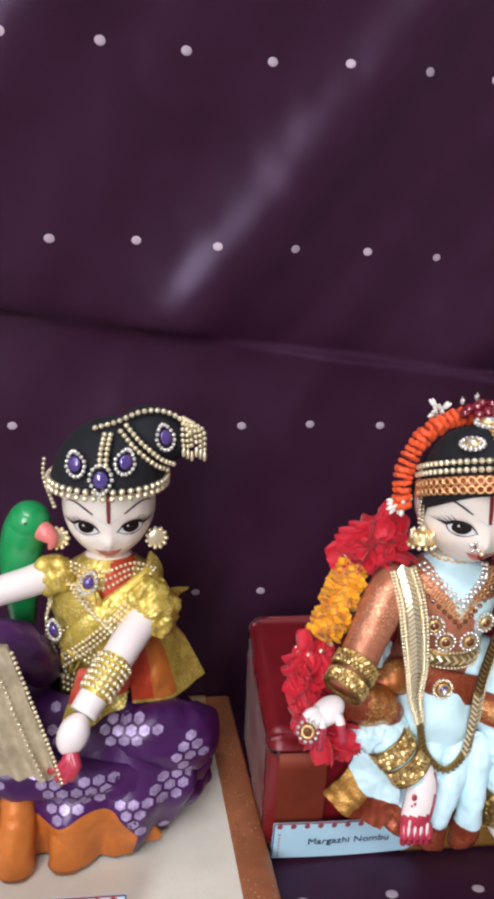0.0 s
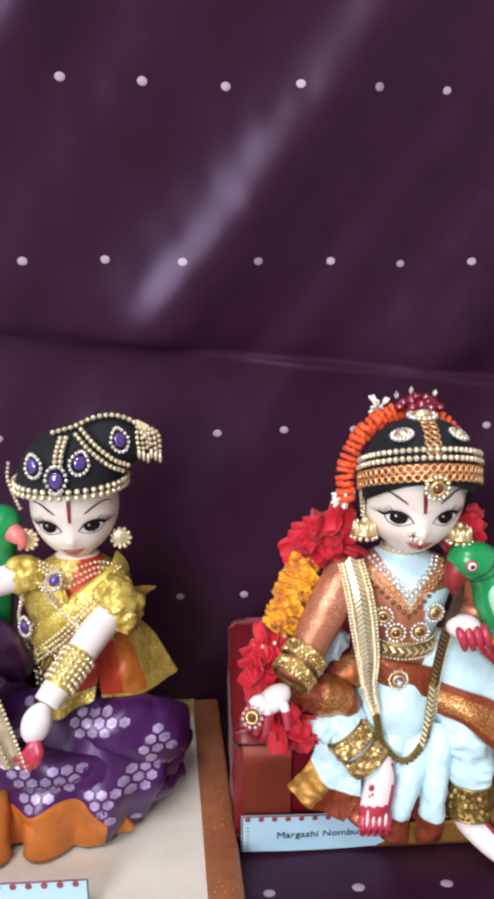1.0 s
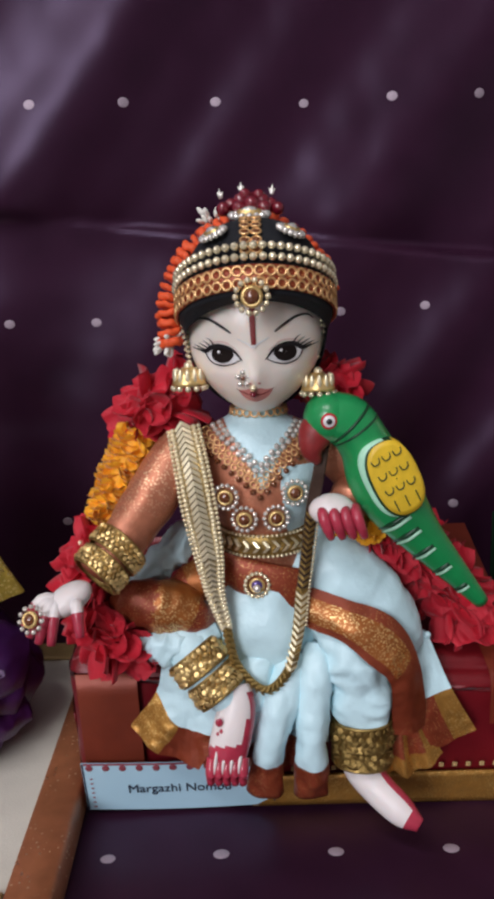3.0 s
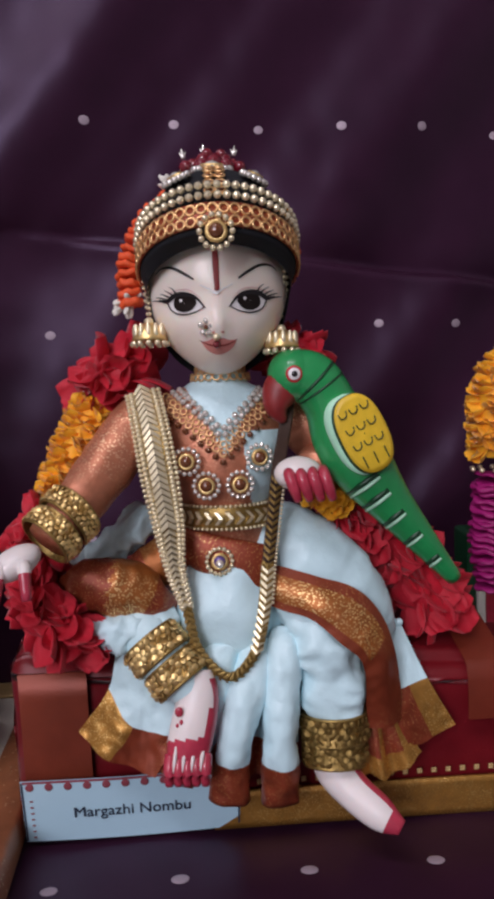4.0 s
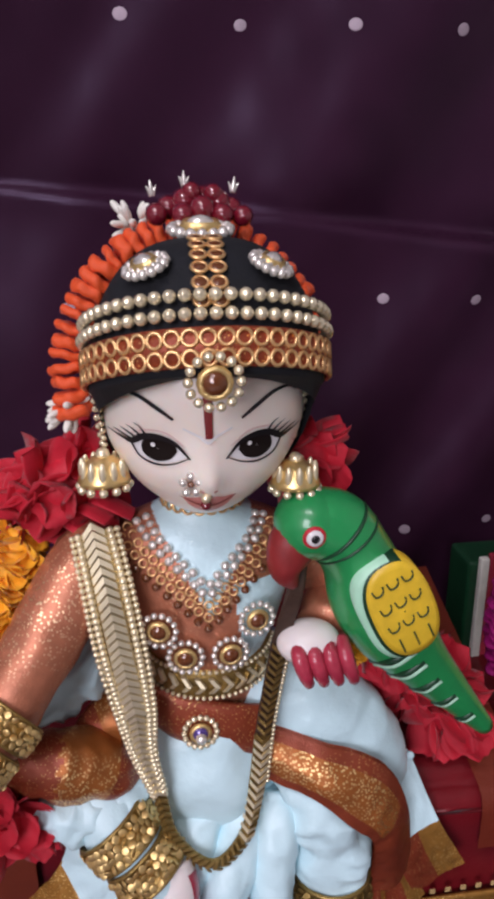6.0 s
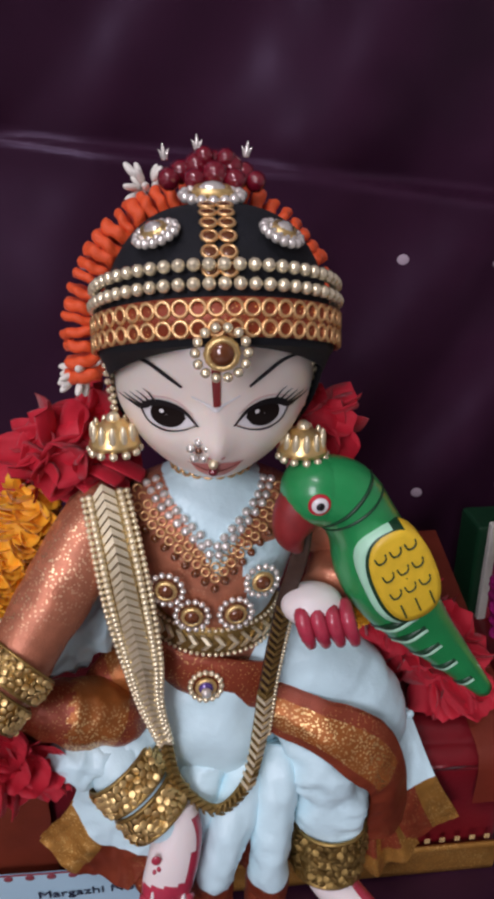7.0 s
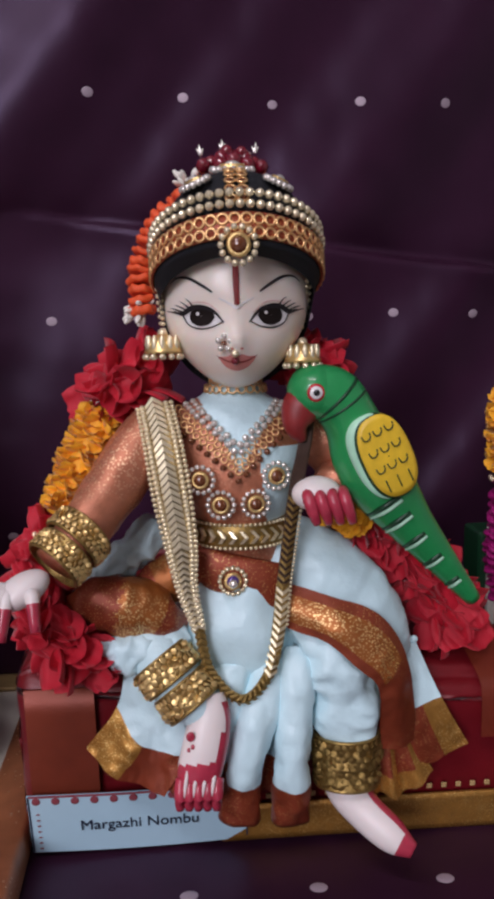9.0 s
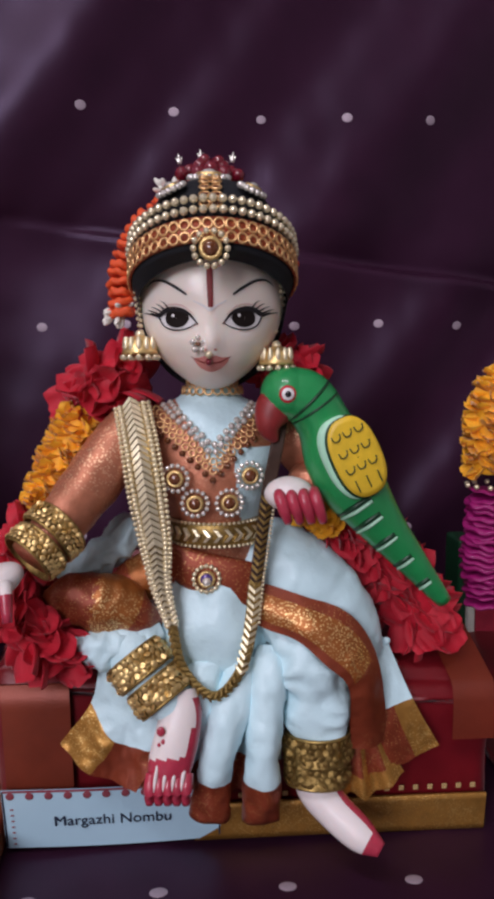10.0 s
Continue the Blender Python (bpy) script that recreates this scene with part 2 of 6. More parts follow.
def sheet(bm, curves, nu=40, nv=20, mi=0, fold=0.0, folds=5, wr=0.0, wf=60, pick=None, thick=0.0012, out=(0, -1, 0), phase=0.0):
    """A cloth through several 3D curves (top to bottom), each a list of points, with soft folds along out that grow downwards."""
    cs = [catmull(c, nu) for c in curves]
    rows = []
    for v in range(nv + 1):
        row = []
        for u in range(nu + 1):
            col = catmull([c[u] for c in cs], nv)[v] if len(cs) > 2 else tuple(np.array(cs[0][u]) * (1 - v / nv) + np.array(cs[1][u]) * v / nv)
            p = Vector(col)
            f = fold * (0.25 + 0.75 * v / nv) * math.cos(u / nu * folds * 2 * math.pi + phase + 0.5 * math.sin(v / nv * 3))
            p += Vector(out) * (f + (wr * crumple(p, wf) if wr else 0))
            row.append(p)
        rows.append(row)
    grid(bm, rows, mi, False, pick)
    back = [[p - Vector(out) * thick for p in reversed(r)] for r in rows]
    grid(bm, back, mi, False, (lambda i, j: pick(i, nu - 1 - j)) if pick else None)


def ribbon(bm, pts, side, w, mi=0, n=30, thick=0.0015, m=6, bulge=0.0):
    """A strip of width w (or a list of widths) along pts, spread along side and bulged outwards."""
    q = catmull([(*p, ww) for p, ww in zip(pts, w if isinstance(w, (list, tuple)) else [w] * len(pts))], n)
    sv = [Vector(s).normalized() for s in catmull(side if isinstance(side[0], (list, tuple)) else [side, side], n)]
    front, back = [], []
    for i, p in enumerate(q):
        t = (Vector(q[min(n, i + 1)][:3]) - Vector(q[max(0, i - 1)][:3])).normalized()
        nn = t.cross(sv[i]).normalized()
        if nn.y > 0:
            nn = -nn
        front.append([Vector(p[:3]) + sv[i] * p[3] * (k / m - 0.5) + nn * bulge * (1 - (2 * k / m - 1) ** 2) for k in range(m + 1)])
        back.append([v - nn * thick for v in reversed(front[-1])])
    ring = [f + b for f, b in zip(front, back)]
    grid(bm, ring, mi, True)


def slab(bm, lo, hi, mi=0, bevel=0.0, cut=0):
    """A bevelled box between two corners."""
    r = bmesh.ops.create_cube(bm, size=1)
    vs = r["verts"]
    for v in vs:
        v.co = Vector([lo[k] + (v.co[k] + 0.5) * (hi[k] - lo[k]) for k in range(3)])
    fs = {f for v in vs for f in v.link_faces}
    for f in fs:
        f.material_index = mi
    if bevel:
        bmesh.ops.bevel(bm, geom=list({e for f in fs for e in f.edges}), offset=bevel, segments=3, profile=0.6, affect="EDGES")


def finish(name, bm, mats, parent=None, label="", category="", group="", kind="", smooth=None):
    me = bpy.data.meshes.new(name)
    bm.normal_update()
    if smooth is not None:
        for f in bm.faces:
            f.smooth = smooth
    bm.to_mesh(me)
    bm.free()
    for k in mats if isinstance(mats, (list, tuple)) else [mats]:
        me.materials.append(M[k])
    ob = new(name, me)
    ob.parent = parent
    return tagged(ob, label, category, group, kind)


def part(name, bm, mats, parent, label=""):
    return finish(name, bm, mats, parent, label)


def thing(name, at, label, category, group=""):
    ob = new(name)
    ob.location = at
    ob.empty_display_size = 0.01
    bpy.context.view_layer.update()
    return tagged(ob, label, category, group)


def mesh_of(name, fn, mats):
    """A mesh to be shared by alike pieces, built round the origin."""
    bm = bmesh.new()
    fn(bm)
    me = bpy.data.meshes.new(name)
    bm.normal_update()
    bm.to_mesh(me)
    bm.free()
    for k in mats if isinstance(mats, (list, tuple)) else [mats]:
        me.materials.append(M[k])
    return me


def piece(name, me, parent, place, normal=(0, -1, 0), up=(0, 0, 1), scale=1.0, label=""):
    """One piece on a shared mesh; its local z points along normal, its local y along up. Places are in the world."""
    z = Vector(normal).normalized()
    x = Vector(up).cross(z)
    x = x.normalized() if x.length > 1e-5 else Vector((1, 0, 0))
    y = z.cross(x)
    s = scale if isinstance(scale, (list, tuple)) else (scale,) * 3
    m = Matrix((x * s[0], y * s[1], z * s[2])).transposed().to_4x4()
    m.translation = Vector(place)
    ob = new(name, me)
    if parent:
        ob.parent = parent
        base = Vector((0, 0, 0))
        o = parent
        while o:
            base += o.location
            o = o.parent
        m.translation = Vector(place) - base
    ob.matrix_basis = m
    return tagged(ob, label)


def local(bm, ob):
    """Move a mesh drawn in the world's metres into its parent's frame."""
    bmesh.ops.translate(bm, verts=bm.verts[:], vec=-ob.location)
    return bm


# ---- shared small pieces ----
def ball_fn(bm):
    ell(bm, (0, 0, 0), (1, 1, 1), seg=10, rings=6)


def hoop_fn(bm, r=1.0, t=0.28, seg=12, k=5):
    rows = []
    for i in range(seg):
        a = 2 * math.pi * i / seg
        rows.append([((r + t * math.cos(b)) * math.cos(a), (r + t * math.cos(b)) * math.sin(a), t * math.sin(b)) for b in [2 * math.pi * j / k for j in range(k)]])
    grid(bm, rows + [rows[0]], 0, True)


def link_fn(bm):
    """A chevron link, pointing along y, one unit wide."""
    out = [(-0.5, 0.28), (0, -0.12), (0.5, 0.28), (0.5, 0.0), (0, -0.42), (-0.5, 0.0)]
    lo = [bm.verts.new((x, y, -0.05 + 0.12 * (1 - abs(x) * 2))) for x, y in out]
    hi = [bm.verts.new((x * 0.9, y * 0.9, 0.12 + 0.14 * (1 - abs(x) * 2))) for x, y in out]
    for a, b, c, d in ((0, 1, 4, 5), (1, 2, 3, 4)):
        bm.faces.new([hi[k] for k in (d, c, b, a)])
    for k in range(6):
        bm.faces.new((lo[k], lo[(k + 1) % 6], hi[(k + 1) % 6], hi[k]))


BALL_PEARL = mesh_of("pearl", ball_fn, "pearl")
BALL_GOLD = mesh_of("gold_bead", ball_fn, "pale_gold")
BALL_CRYSTAL = mesh_of("crystal", ball_fn, "crystal")
BALL_AMBER = mesh_of("stone", ball_fn, "amber")
BALL_VIOLET = mesh_of("violet_stone", ball_fn, "violet")
BALL_RUBY = mesh_of("ruby", ball_fn, "ruby")
HOOP_GOLD = mesh_of("hoop", hoop_fn, "gold")
HOOP_ROSE = mesh_of("hoop", hoop_fn, "rose_gold")
LINK = mesh_of("link", link_fn, "pale_gold")
# same link in duller gold, for stretches of chain painted as shaded
LINK_SHADE = mesh_of("link", link_fn, "dull_gold")


def rosette(at, normal, r, label, beads=12, bead=BALL_CRYSTAL, stone=BALL_AMBER, parent=None, squash=1.0, up=(0, 0, 1), name="rosette"):
    """A stone in a gold hoop with a ring of beads."""
    base = parent or thing(name, at, label, "brooch")
    z = Vector(normal).normalized()
    x = Vector(up).cross(z).normalized()
    y = z.cross(x)
    at = Vector(at)
    piece("stone", stone, base, at + z * r * 0.12, normal, up, (r * 0.42, r * 0.42 * squash, r * 0.28))
    piece("setting", HOOP_GOLD, base, at + z * r * 0.1, normal, up, (r * 0.46, r * 0.46 * squash, r * 0.6))
    for i in range(beads):
        a = 2 * math.pi * i / beads
        piece("bead", bead, base, at + (x * math.cos(a) + y * math.sin(a) * squash) * r * 0.82, normal, up, r * 0.17)
    return base


# ---- room and setting ----
def room():
    for name, lo, hi, m in (
        ("floor", (-1.6, -2.4, -0.83), (2.0, 0.75, -0.75), "tiles"),
        ("ceiling", (-1.6, -2.4, 1.95), (2.0, 0.75, 2.03), "ceiling"),
        ("wall_north", (-1.6, 0.65, -0.75), (2.0, 0.75, 1.95), "plaster"),
        ("wall_west", (-1.6, -2.3, -0.75), (-1.5, 0.65, 1.95), "plaster"),
        ("wall_east", (1.9, -2.3, -0.75), (2.0, 0.65, 1.95), "plaster"),
    ):
        bm = bmesh.new()
        slab(bm, lo, hi)
        finish(name, bm, m, kind="structure")
    table = thing("table", (0.15, 0.4, -0.75), "brown wooden table under the plum satin cloth", "table")
    bm = bmesh.new()
    slab(bm, (-0.75, 0.13, -0.04), (1.05, 0.62, -0.008), 0, 0.004)
    part("tabletop", local(bm, table), "wood", table)
    for x in (-0.7, 0.95):
        for y in (0.16, 0.55):
            bm = bmesh.new()
            slab(bm, (x, y, -0.75), (x + 0.05, y + 0.05, -0.041), 0, 0.004)
            part("leg", local(bm, table), "wood", table)


def window():
    """The wall behind the camera, with an opening and an added, unseen window for the front fill."""
    for lo, hi in (((-1.6, -2.4, -0.75), (-1.45, -2.3, 1.95)), ((-0.45, -2.4, -0.75), (2.0, -2.3, 1.95)), ((-1.45, -2.4, -0.75), (-0.45, -2.3, 0.50)), ((-1.45, -2.4, 1.80), (-0.45, -2.3, 1.95))):
        bm = bmesh.new()
        slab(bm, lo, hi)
        finish("wall_south", bm, "plaster", kind="structure")
    w = tagged(new("added_window"), "unseen white framed window added round the front fill lamp", "window", "", "structure")
    for lo, hi in (((-1.45, -2.37, 0.50), (-1.40, -2.33, 1.80)), ((-0.50, -2.37, 0.50), (-0.45, -2.33, 1.80)), ((-1.40, -2.37, 0.50), (-0.50, -2.33, 0.55)), ((-1.40, -2.37, 1.75), (-0.50, -2.33, 1.80)), ((-0.97, -2.37, 0.55), (-0.93, -2.33, 1.75))):
        bm = bmesh.new()
        slab(bm, lo, hi, 0, 0.004)
        part("window_frame", bm, "ceiling", w)
    t = thing("tube_light", (-0.40, -0.75, 1.93), "white ceiling tube light with a slim housing", "lamp")
    bm = bmesh.new()
    slab(bm, (-1.02, -0.79, 1.905), (0.22, -0.71, 1.949), 0, 0.004)
    part("housing", local(bm, t), "ceiling", t)


def bell(v, w):
    return math.exp(-(v / w) ** 2)


def backdrop_y(x, z):
    """The hanging satin: diagonal soft pleats above a slack crease, calmer cloth below it."""
    crease = 0.318 - 0.11 * x
    s = 0.794 * x - 0.607 * z
    k = 1 / (1 + math.exp(-max(-0.5, min(0.5, z - crease)) / 0.0011))
    up = 0.489 + 0.006 * math.exp(-abs(z - crease) / 0.013) - 0.0115 * bell(s + 0.1720, 0.0300) - 0.0035 * bell(s + 0.357, 0.020) - 0.0022 * bell(s + 0.085, 0.018) - 0.0022 * bell(s + 0.030, 0.018) - 0.0016 * bell(s + 0.125, 0.012)
    up -= 0.0026 * bell(s - 0.030, 0.022) + 0.0060 * bell(s - 0.105, 0.030) + 0.0120 * bell(s - (0.010), 0.030)
    up -= 0.13 * 0.02 * math.log(1 + math.exp(min(30.0, (-0.225 - s) / 0.02)))
    up += 0.12 * (x - 0.1) - 0.09 * (z - crease) + 0.0004 * math.sin(s * 95 + 2 * x)
    d = crease - z
    s2 = 0.8 * x - 0.6 * z
    low = 0.492 - 0.007 * math.exp(-abs(d) / 0.022) - 0.006 * bell(s2 - 0.115, 0.026) - 0.009 * bell(s2 - 0.19, 0.024) - 0.006 * bell(s2 - 0.26, 0.022) - 0.0012 * math.sin(s2 * 70)
    low += 0.003 * bell(x + 0.02, 0.1) + 0.06 * (x - 0.1)
    y = k * up + (1 - k) * low
    return y + 0.0022 * noise.noise(Vector((x * 14, z * 10, 3.1))) + 0.0007 * noise.noise(Vector((x * 60, z * 35, 1.7)))


def cloth_z(x, y):
    return 0.0015 * noise.noise(Vector((x * 16, y * 16, 5.0))) + 0.0008 * noise.noise(Vector((x * 45, y * 30, 2.0)))


def dot_fn(bm):
    ell(bm, (0, 0, 0), (1, 1, 1), seg=12, rings=6)


def satin():
    nx, nz = 220, 420
    bm = bmesh.new()
    grid(bm, [[(-0.6 + 1.5 * i / nx, backdrop_y(-0.6 + 1.5 * i / nx, 0.95 - 0.955 * j / nz), 0.95 - 0.955 * j / nz) for i in range(nx + 1)][::-1] for j in range(nz + 1)])
    back = finish("backdrop", bm, "satin", label="dark plum satin cloth hanging in soft diagonal folds with small woven silver dots", kind="structure")
    bm = bmesh.new()
    grid(bm, [[(-0.7 + 1.7 * i / 120, 0.1 + 0.44 * j / 40, cloth_z(-0.7 + 1.7 * i / 120, 0.1 + 0.44 * j / 40)) for i in range(121)] for j in range(41)])
    for v in bm.verts:
        if v.co.y < 0.115:
            v.co.z -= 0.3
    ground = finish("ground", bm, "satin", label="dark plum satin cloth with woven silver dots spread over the table", kind="structure")
    me = mesh_of("dot", dot_fn, "motif")
    for j in range(-3, 4):
        for i in range(-7, 11):
            x, z = 0.104 + 0.0552 * i - 0.0325 * j, {-3: 0.758, -2: 0.6085, -1: 0.4955, 0: 0.378, 1: 0.248, 2: 0.110}.get(j, -1)
            if j == -1:
                x, z = 0.1340 + 0.0540 * i, z + 0.0012 * i
            x += 0.0012 * math.sin(i * 3.1 + j)
            z += 0.001 * math.sin(i * 2.3 + j * 5)
            if not (-0.3 < x < 0.6 and 0.05 < z < 0.75):
                continue
            y = backdrop_y(x, z)
            n = Vector((backdrop_y(x + 0.003, z) - y, -0.003, backdrop_y(x, z + 0.003) - y))
            piece("dot", me, back, (x, y, z), n, (0, 0, 1), (0.0035, 0.0029, 0.0003))
    for j in range(2):
        for i in range(-6, 9):
            x, y = 0.153 + 0.0547 * i + 0.033 * j, 0.302 - 0.127 * j
            if y > 0.13:
                piece("dot", me, ground, (x, y, cloth_z(x, y)), (0, 0, 1), (0, 1, 0), (0.0040, 0.0030, 0.0004))


room()
window()
satin()


# ---- seats and cloths ----
def silk_box(x0, x1, y0, y1, zf, zb, label, group):
    """A padded seat under red silk with gold edging, higher at the back; zf: front heights at both ends."""
    base = thing("silk_covered_box", ((x0 + x1) / 2, (y0 + y1) / 2, 0.0), label, "box", group)
    bm = bmesh.new()
    slab(bm, (x0, y0, 0.0015), (x1, y1, 1.0), 0)
    bmesh.ops.subdivide_edges(bm, edges=bm.edges[:], cuts=14, use_grid_fill=True)
    for v in bm.verts:
        u, w = (v.co.x - x0) / (x1 - x0), (v.co.y - y0) / (y1 - y0)
        top = (zf[0] * (1 - u) + zf[1] * u) * (1 - w) + zb * w
        v.co.z = 0.0015 + (v.co.z - 0.0015) * (top - 0.0015)
        v.co.y += 0.0065 * max(0.0, 1 - v.co.z / top) * max(0.0, 1 - 4 * w)
    bmesh.ops.bevel(bm, geom=[e for e in bm.edges if e.calc_face_angle(0) > 0.8], offset=0.009, segments=4, profile=0.5, affect="EDGES")
    for v in bm.verts:
        v.co += v.normal * 0.0016 * noise.noise(v.co * 42)
    cover = part("silk_cover", local(bm, base), "red_silk", base)
    for f in cover.data.polygons:
        f.use_smooth = True
    yf = y0 - 0.003
    bm = bmesh.new()
    ribbon(bm, [(x0 + 0.09, yf + 0.0040, 0.0112), ((x0 + x1) / 2 + 0.04, yf + 0.0040, 0.0112), (x1 - 0.004, yf + 0.0040, 0.0106)], (0, -0.12, 1), 0.019, n=40)
    part("gold_border", local(bm, base), "zari", base, "gold zari border along the foot")
    bm = bmesh.new()
    ribbon(bm, [(x0 + 0.006, yf + 0.0022, 0.045), (x0 + 0.036, yf + 0.0022, 0.045)], (0, -0.07, 1), zf[0] - 0.012, n=20)
    part("copper_panel", local(bm, base), "copper_silk", base, "copper shot silk panel")
    # copper edging; its colour also holds the sheen of the box's lit edge
    bm = bmesh.new()
    rise = (zb - zf[1]) / (y1 - y0)
    lipz = zf[1] + 0.003
    rows = []
    for k in range(13):
        x = x1 - 0.022 + 0.020 * k / 12
        rows.append([(x, yf, lipz - 0.026), (x, yf - 0.0004, lipz - 0.008), (x, yf + 0.0012, lipz - 0.0015), (x, yf + 0.005, lipz + 0.0012), (x, y0 + 0.03, lipz + 0.0005 + rise * 0.03), (x, y0 + 0.05, lipz + rise * 0.05), (x, y0 + 0.085, lipz + rise * 0.085), (x, y1 - 0.006, lipz + rise * (y1 - y0 - 0.006))])
    grid(bm, rows[::-1])
    part("corner_border", local(bm, base), "red_copper", base, "copper shot silk corner edging")

    def bloom(b):
        for k in range(4):
            a = math.pi * (0.25 + k / 2)
            ell(b, (0.55 * math.cos(a), 0.55 * math.sin(a), 0), (0.55, 0.55, 0.35), seg=8, rings=4)
    me = mesh_of("woven_motif", bloom, "zari_pale")
    for i in range(int((x1 - x0 - 0.1) / 0.0068)):
        piece("woven_motif", me, base, (x0 + 0.098 + i * 0.0068, yf + 0.0032, 0.0245), (0, -1, 0), (0, 0, 1), 0.0015)
    return base


silk_box(0.078, 0.309, 0.330, 0.452, (0.087, 0.072), 0.112, "low box covered in deep red silk with gold zari edging", "silk boxes")
silk_box(0.329, 0.56, 0.345, 0.46, (0.05, 0.05), 0.055, "lower box covered in deep red silk with a gold border", "silk boxes")


def platform():
    base = thing("cloth_covered_board", (-0.1, 0.37, 0.0), "flat board covered in ivory cotton with an orange gold border", "board")

    def xr(y):
        return 0.083 - 0.062 * (y - 0.28)
    bm = bmesh.new()
    rows = []
    for j in range(21):
        y = 0.245 + 0.243 * j / 20
        rows.append([(-0.33 + (xr(y) - 0.021 + 0.33) * i / 40, y, 0.0145 + 0.001 * noise.noise(Vector((i * 0.3, j * 0.4, 0)))) for i in range(41)])
    grid(bm, rows)
    part("cotton_cover", local(bm, base), "linen", base)
    bm = bmesh.new()
    slab(bm, (-0.34, 0.245, 0.0015), (0.060, 0.488, 0.0125), 0, 0.002)
    part("board", local(bm, base), "zari_pale", base)
    bm = bmesh.new()
    rows = []
    for j in range(31):
        y = 0.245 + 0.243 * j / 30
        e = xr(y)
        rows.append([(e - 0.0215, y, 0.0150), (e - 0.0205, y, 0.0162), (e - 0.002, y, 0.0162 + 0.0007 * noise.noise(Vector((0, y * 50, 0)))), (e, y, 0.0145), (e + 0.0008, y, 0.0018)])
    grid(bm, rows)
    part("side_border", local(bm, base), "zari_or", base, "orange zari border with gold flecks")
    bm = bmesh.new()
    ribbon(bm, [(-0.33, 0.256, 0.0155), (0.062, 0.256, 0.0165)], (0, 1, 0), 0.02, n=20)
    part("front_border", local(bm, base), "zari_pale", base, "pale gold border")
    bm = bmesh.new()
    ribbon(bm, [(-0.33, 0.478, 0.0165), (0.05, 0.478, 0.017)], (0, 1, 0), 0.022, n=20)
    part("back_border", local(bm, base), "zari_pale", base, "pale gold border")


platform()


def text_mesh(body, size, m):
    cu = bpy.data.curves.new("lettering", "FONT")
    cu.body, cu.size, cu.extrude, cu.align_x, cu.align_y = body, size, 0.00012, "CENTER", "CENTER"
    ob = bpy.data.objects.new("lettering", cu)
    scene.collection.objects.link(ob)
    bpy.context.view_layer.update()
    me = bpy.data.meshes.new_from_object(ob.evaluated_get(bpy.context.evaluated_depsgraph_get()))
    bpy.data.objects.remove(ob)
    me.materials.clear()
    me.materials.append(M[m])
    return me


def name_card(x0, x1, y0, y1, z0, z1, words, label, lean=0.01):
    """A standing paper card between (x0, y0) and (x1, y1) with a scalloped print along its top."""
    a, b = Vector((x0, y0, z0)), Vector((x1, y1, z0))
    d = (b - a).normalized()
    nrm = Vector((d.y, -d.x, lean)).normalized()
    upv = nrm.cross(d).normalized()
    if upv.z < 0:
        upv = -upv
    h, w = z1 - z0, (b - a).length
    base = thing("name_card", (a + b) / 2, label, "card", "name cards")

    def at(u, v, o=0.0):
        return a + d * u + upv * v + nrm * (o + 0.0012 * math.sin(u / w * 3.1))
    bm = bmesh.new()
    rows = [[at(w * i / 24, h * j / 4) for i in range(25)] for j in range(5)]
    grid(bm, rows)
    grid(bm, [[p - nrm * 0.0004 for p in reversed(r)] for r in rows])
    part("paper", local(bm, base), "card", base)
    bm = bmesh.new()
    ribbon(bm, [at(0.001, h - 0.0006, 0.0003), at(w / 2, h - 0.0006, 0.0003), at(w - 0.001, h - 0.0006, 0.0003)], upv, 0.0011, thick=0.0002)
    part("top_line", local(bm, base), "print_red", base)

    def drop(q):
        ell(q, (0, 0, 0), (1, 1.2, 0.12), seg=10, rings=6)
    me = mesh_of("scallop", drop, "print_red")
    for i in range(int(w / 0.0085)):
        piece("scallop", me, base, at(0.004 + i * 0.0085, h - 0.003, 0.0003), nrm, upv, (0.0019, 0.0017, 0.0012))
    for i in range(7):
        piece("edge_tick", me, base, at(0.0042, h * (0.08 + 0.1 * i), 0.0003), nrm, upv, (0.0009, 0.0004, 0.0012))
    for u in (0.0006, w - 0.0006):
        bm = bmesh.new()
        ribbon(bm, [at(u, 0.0005, 0.0003), at(u, h - 0.0005, 0.0003)], d, 0.0007, thick=0.0002, n=6)
        part("edge_line", local(bm, base), "print_ink", base)
    if words:
        piece("lettering", text_mesh(words, 0.0076, "print_ink"), base, at(w * 0.50, h * 0.47, 0.0004), nrm, upv, 1.0, "black printed words")
    return base


name_card(0.0825, 0.180, 0.3315, 0.3325, 0.0030, 0.0352, "Margazhi Nombu", "pale blue paper name card with a scalloped maroon top edge", -0.20)
name_card(-0.10, -0.004, 0.277, 0.275, 0.0165, 0.041, "", "pale blue paper name card with scalloped edge before a doll")


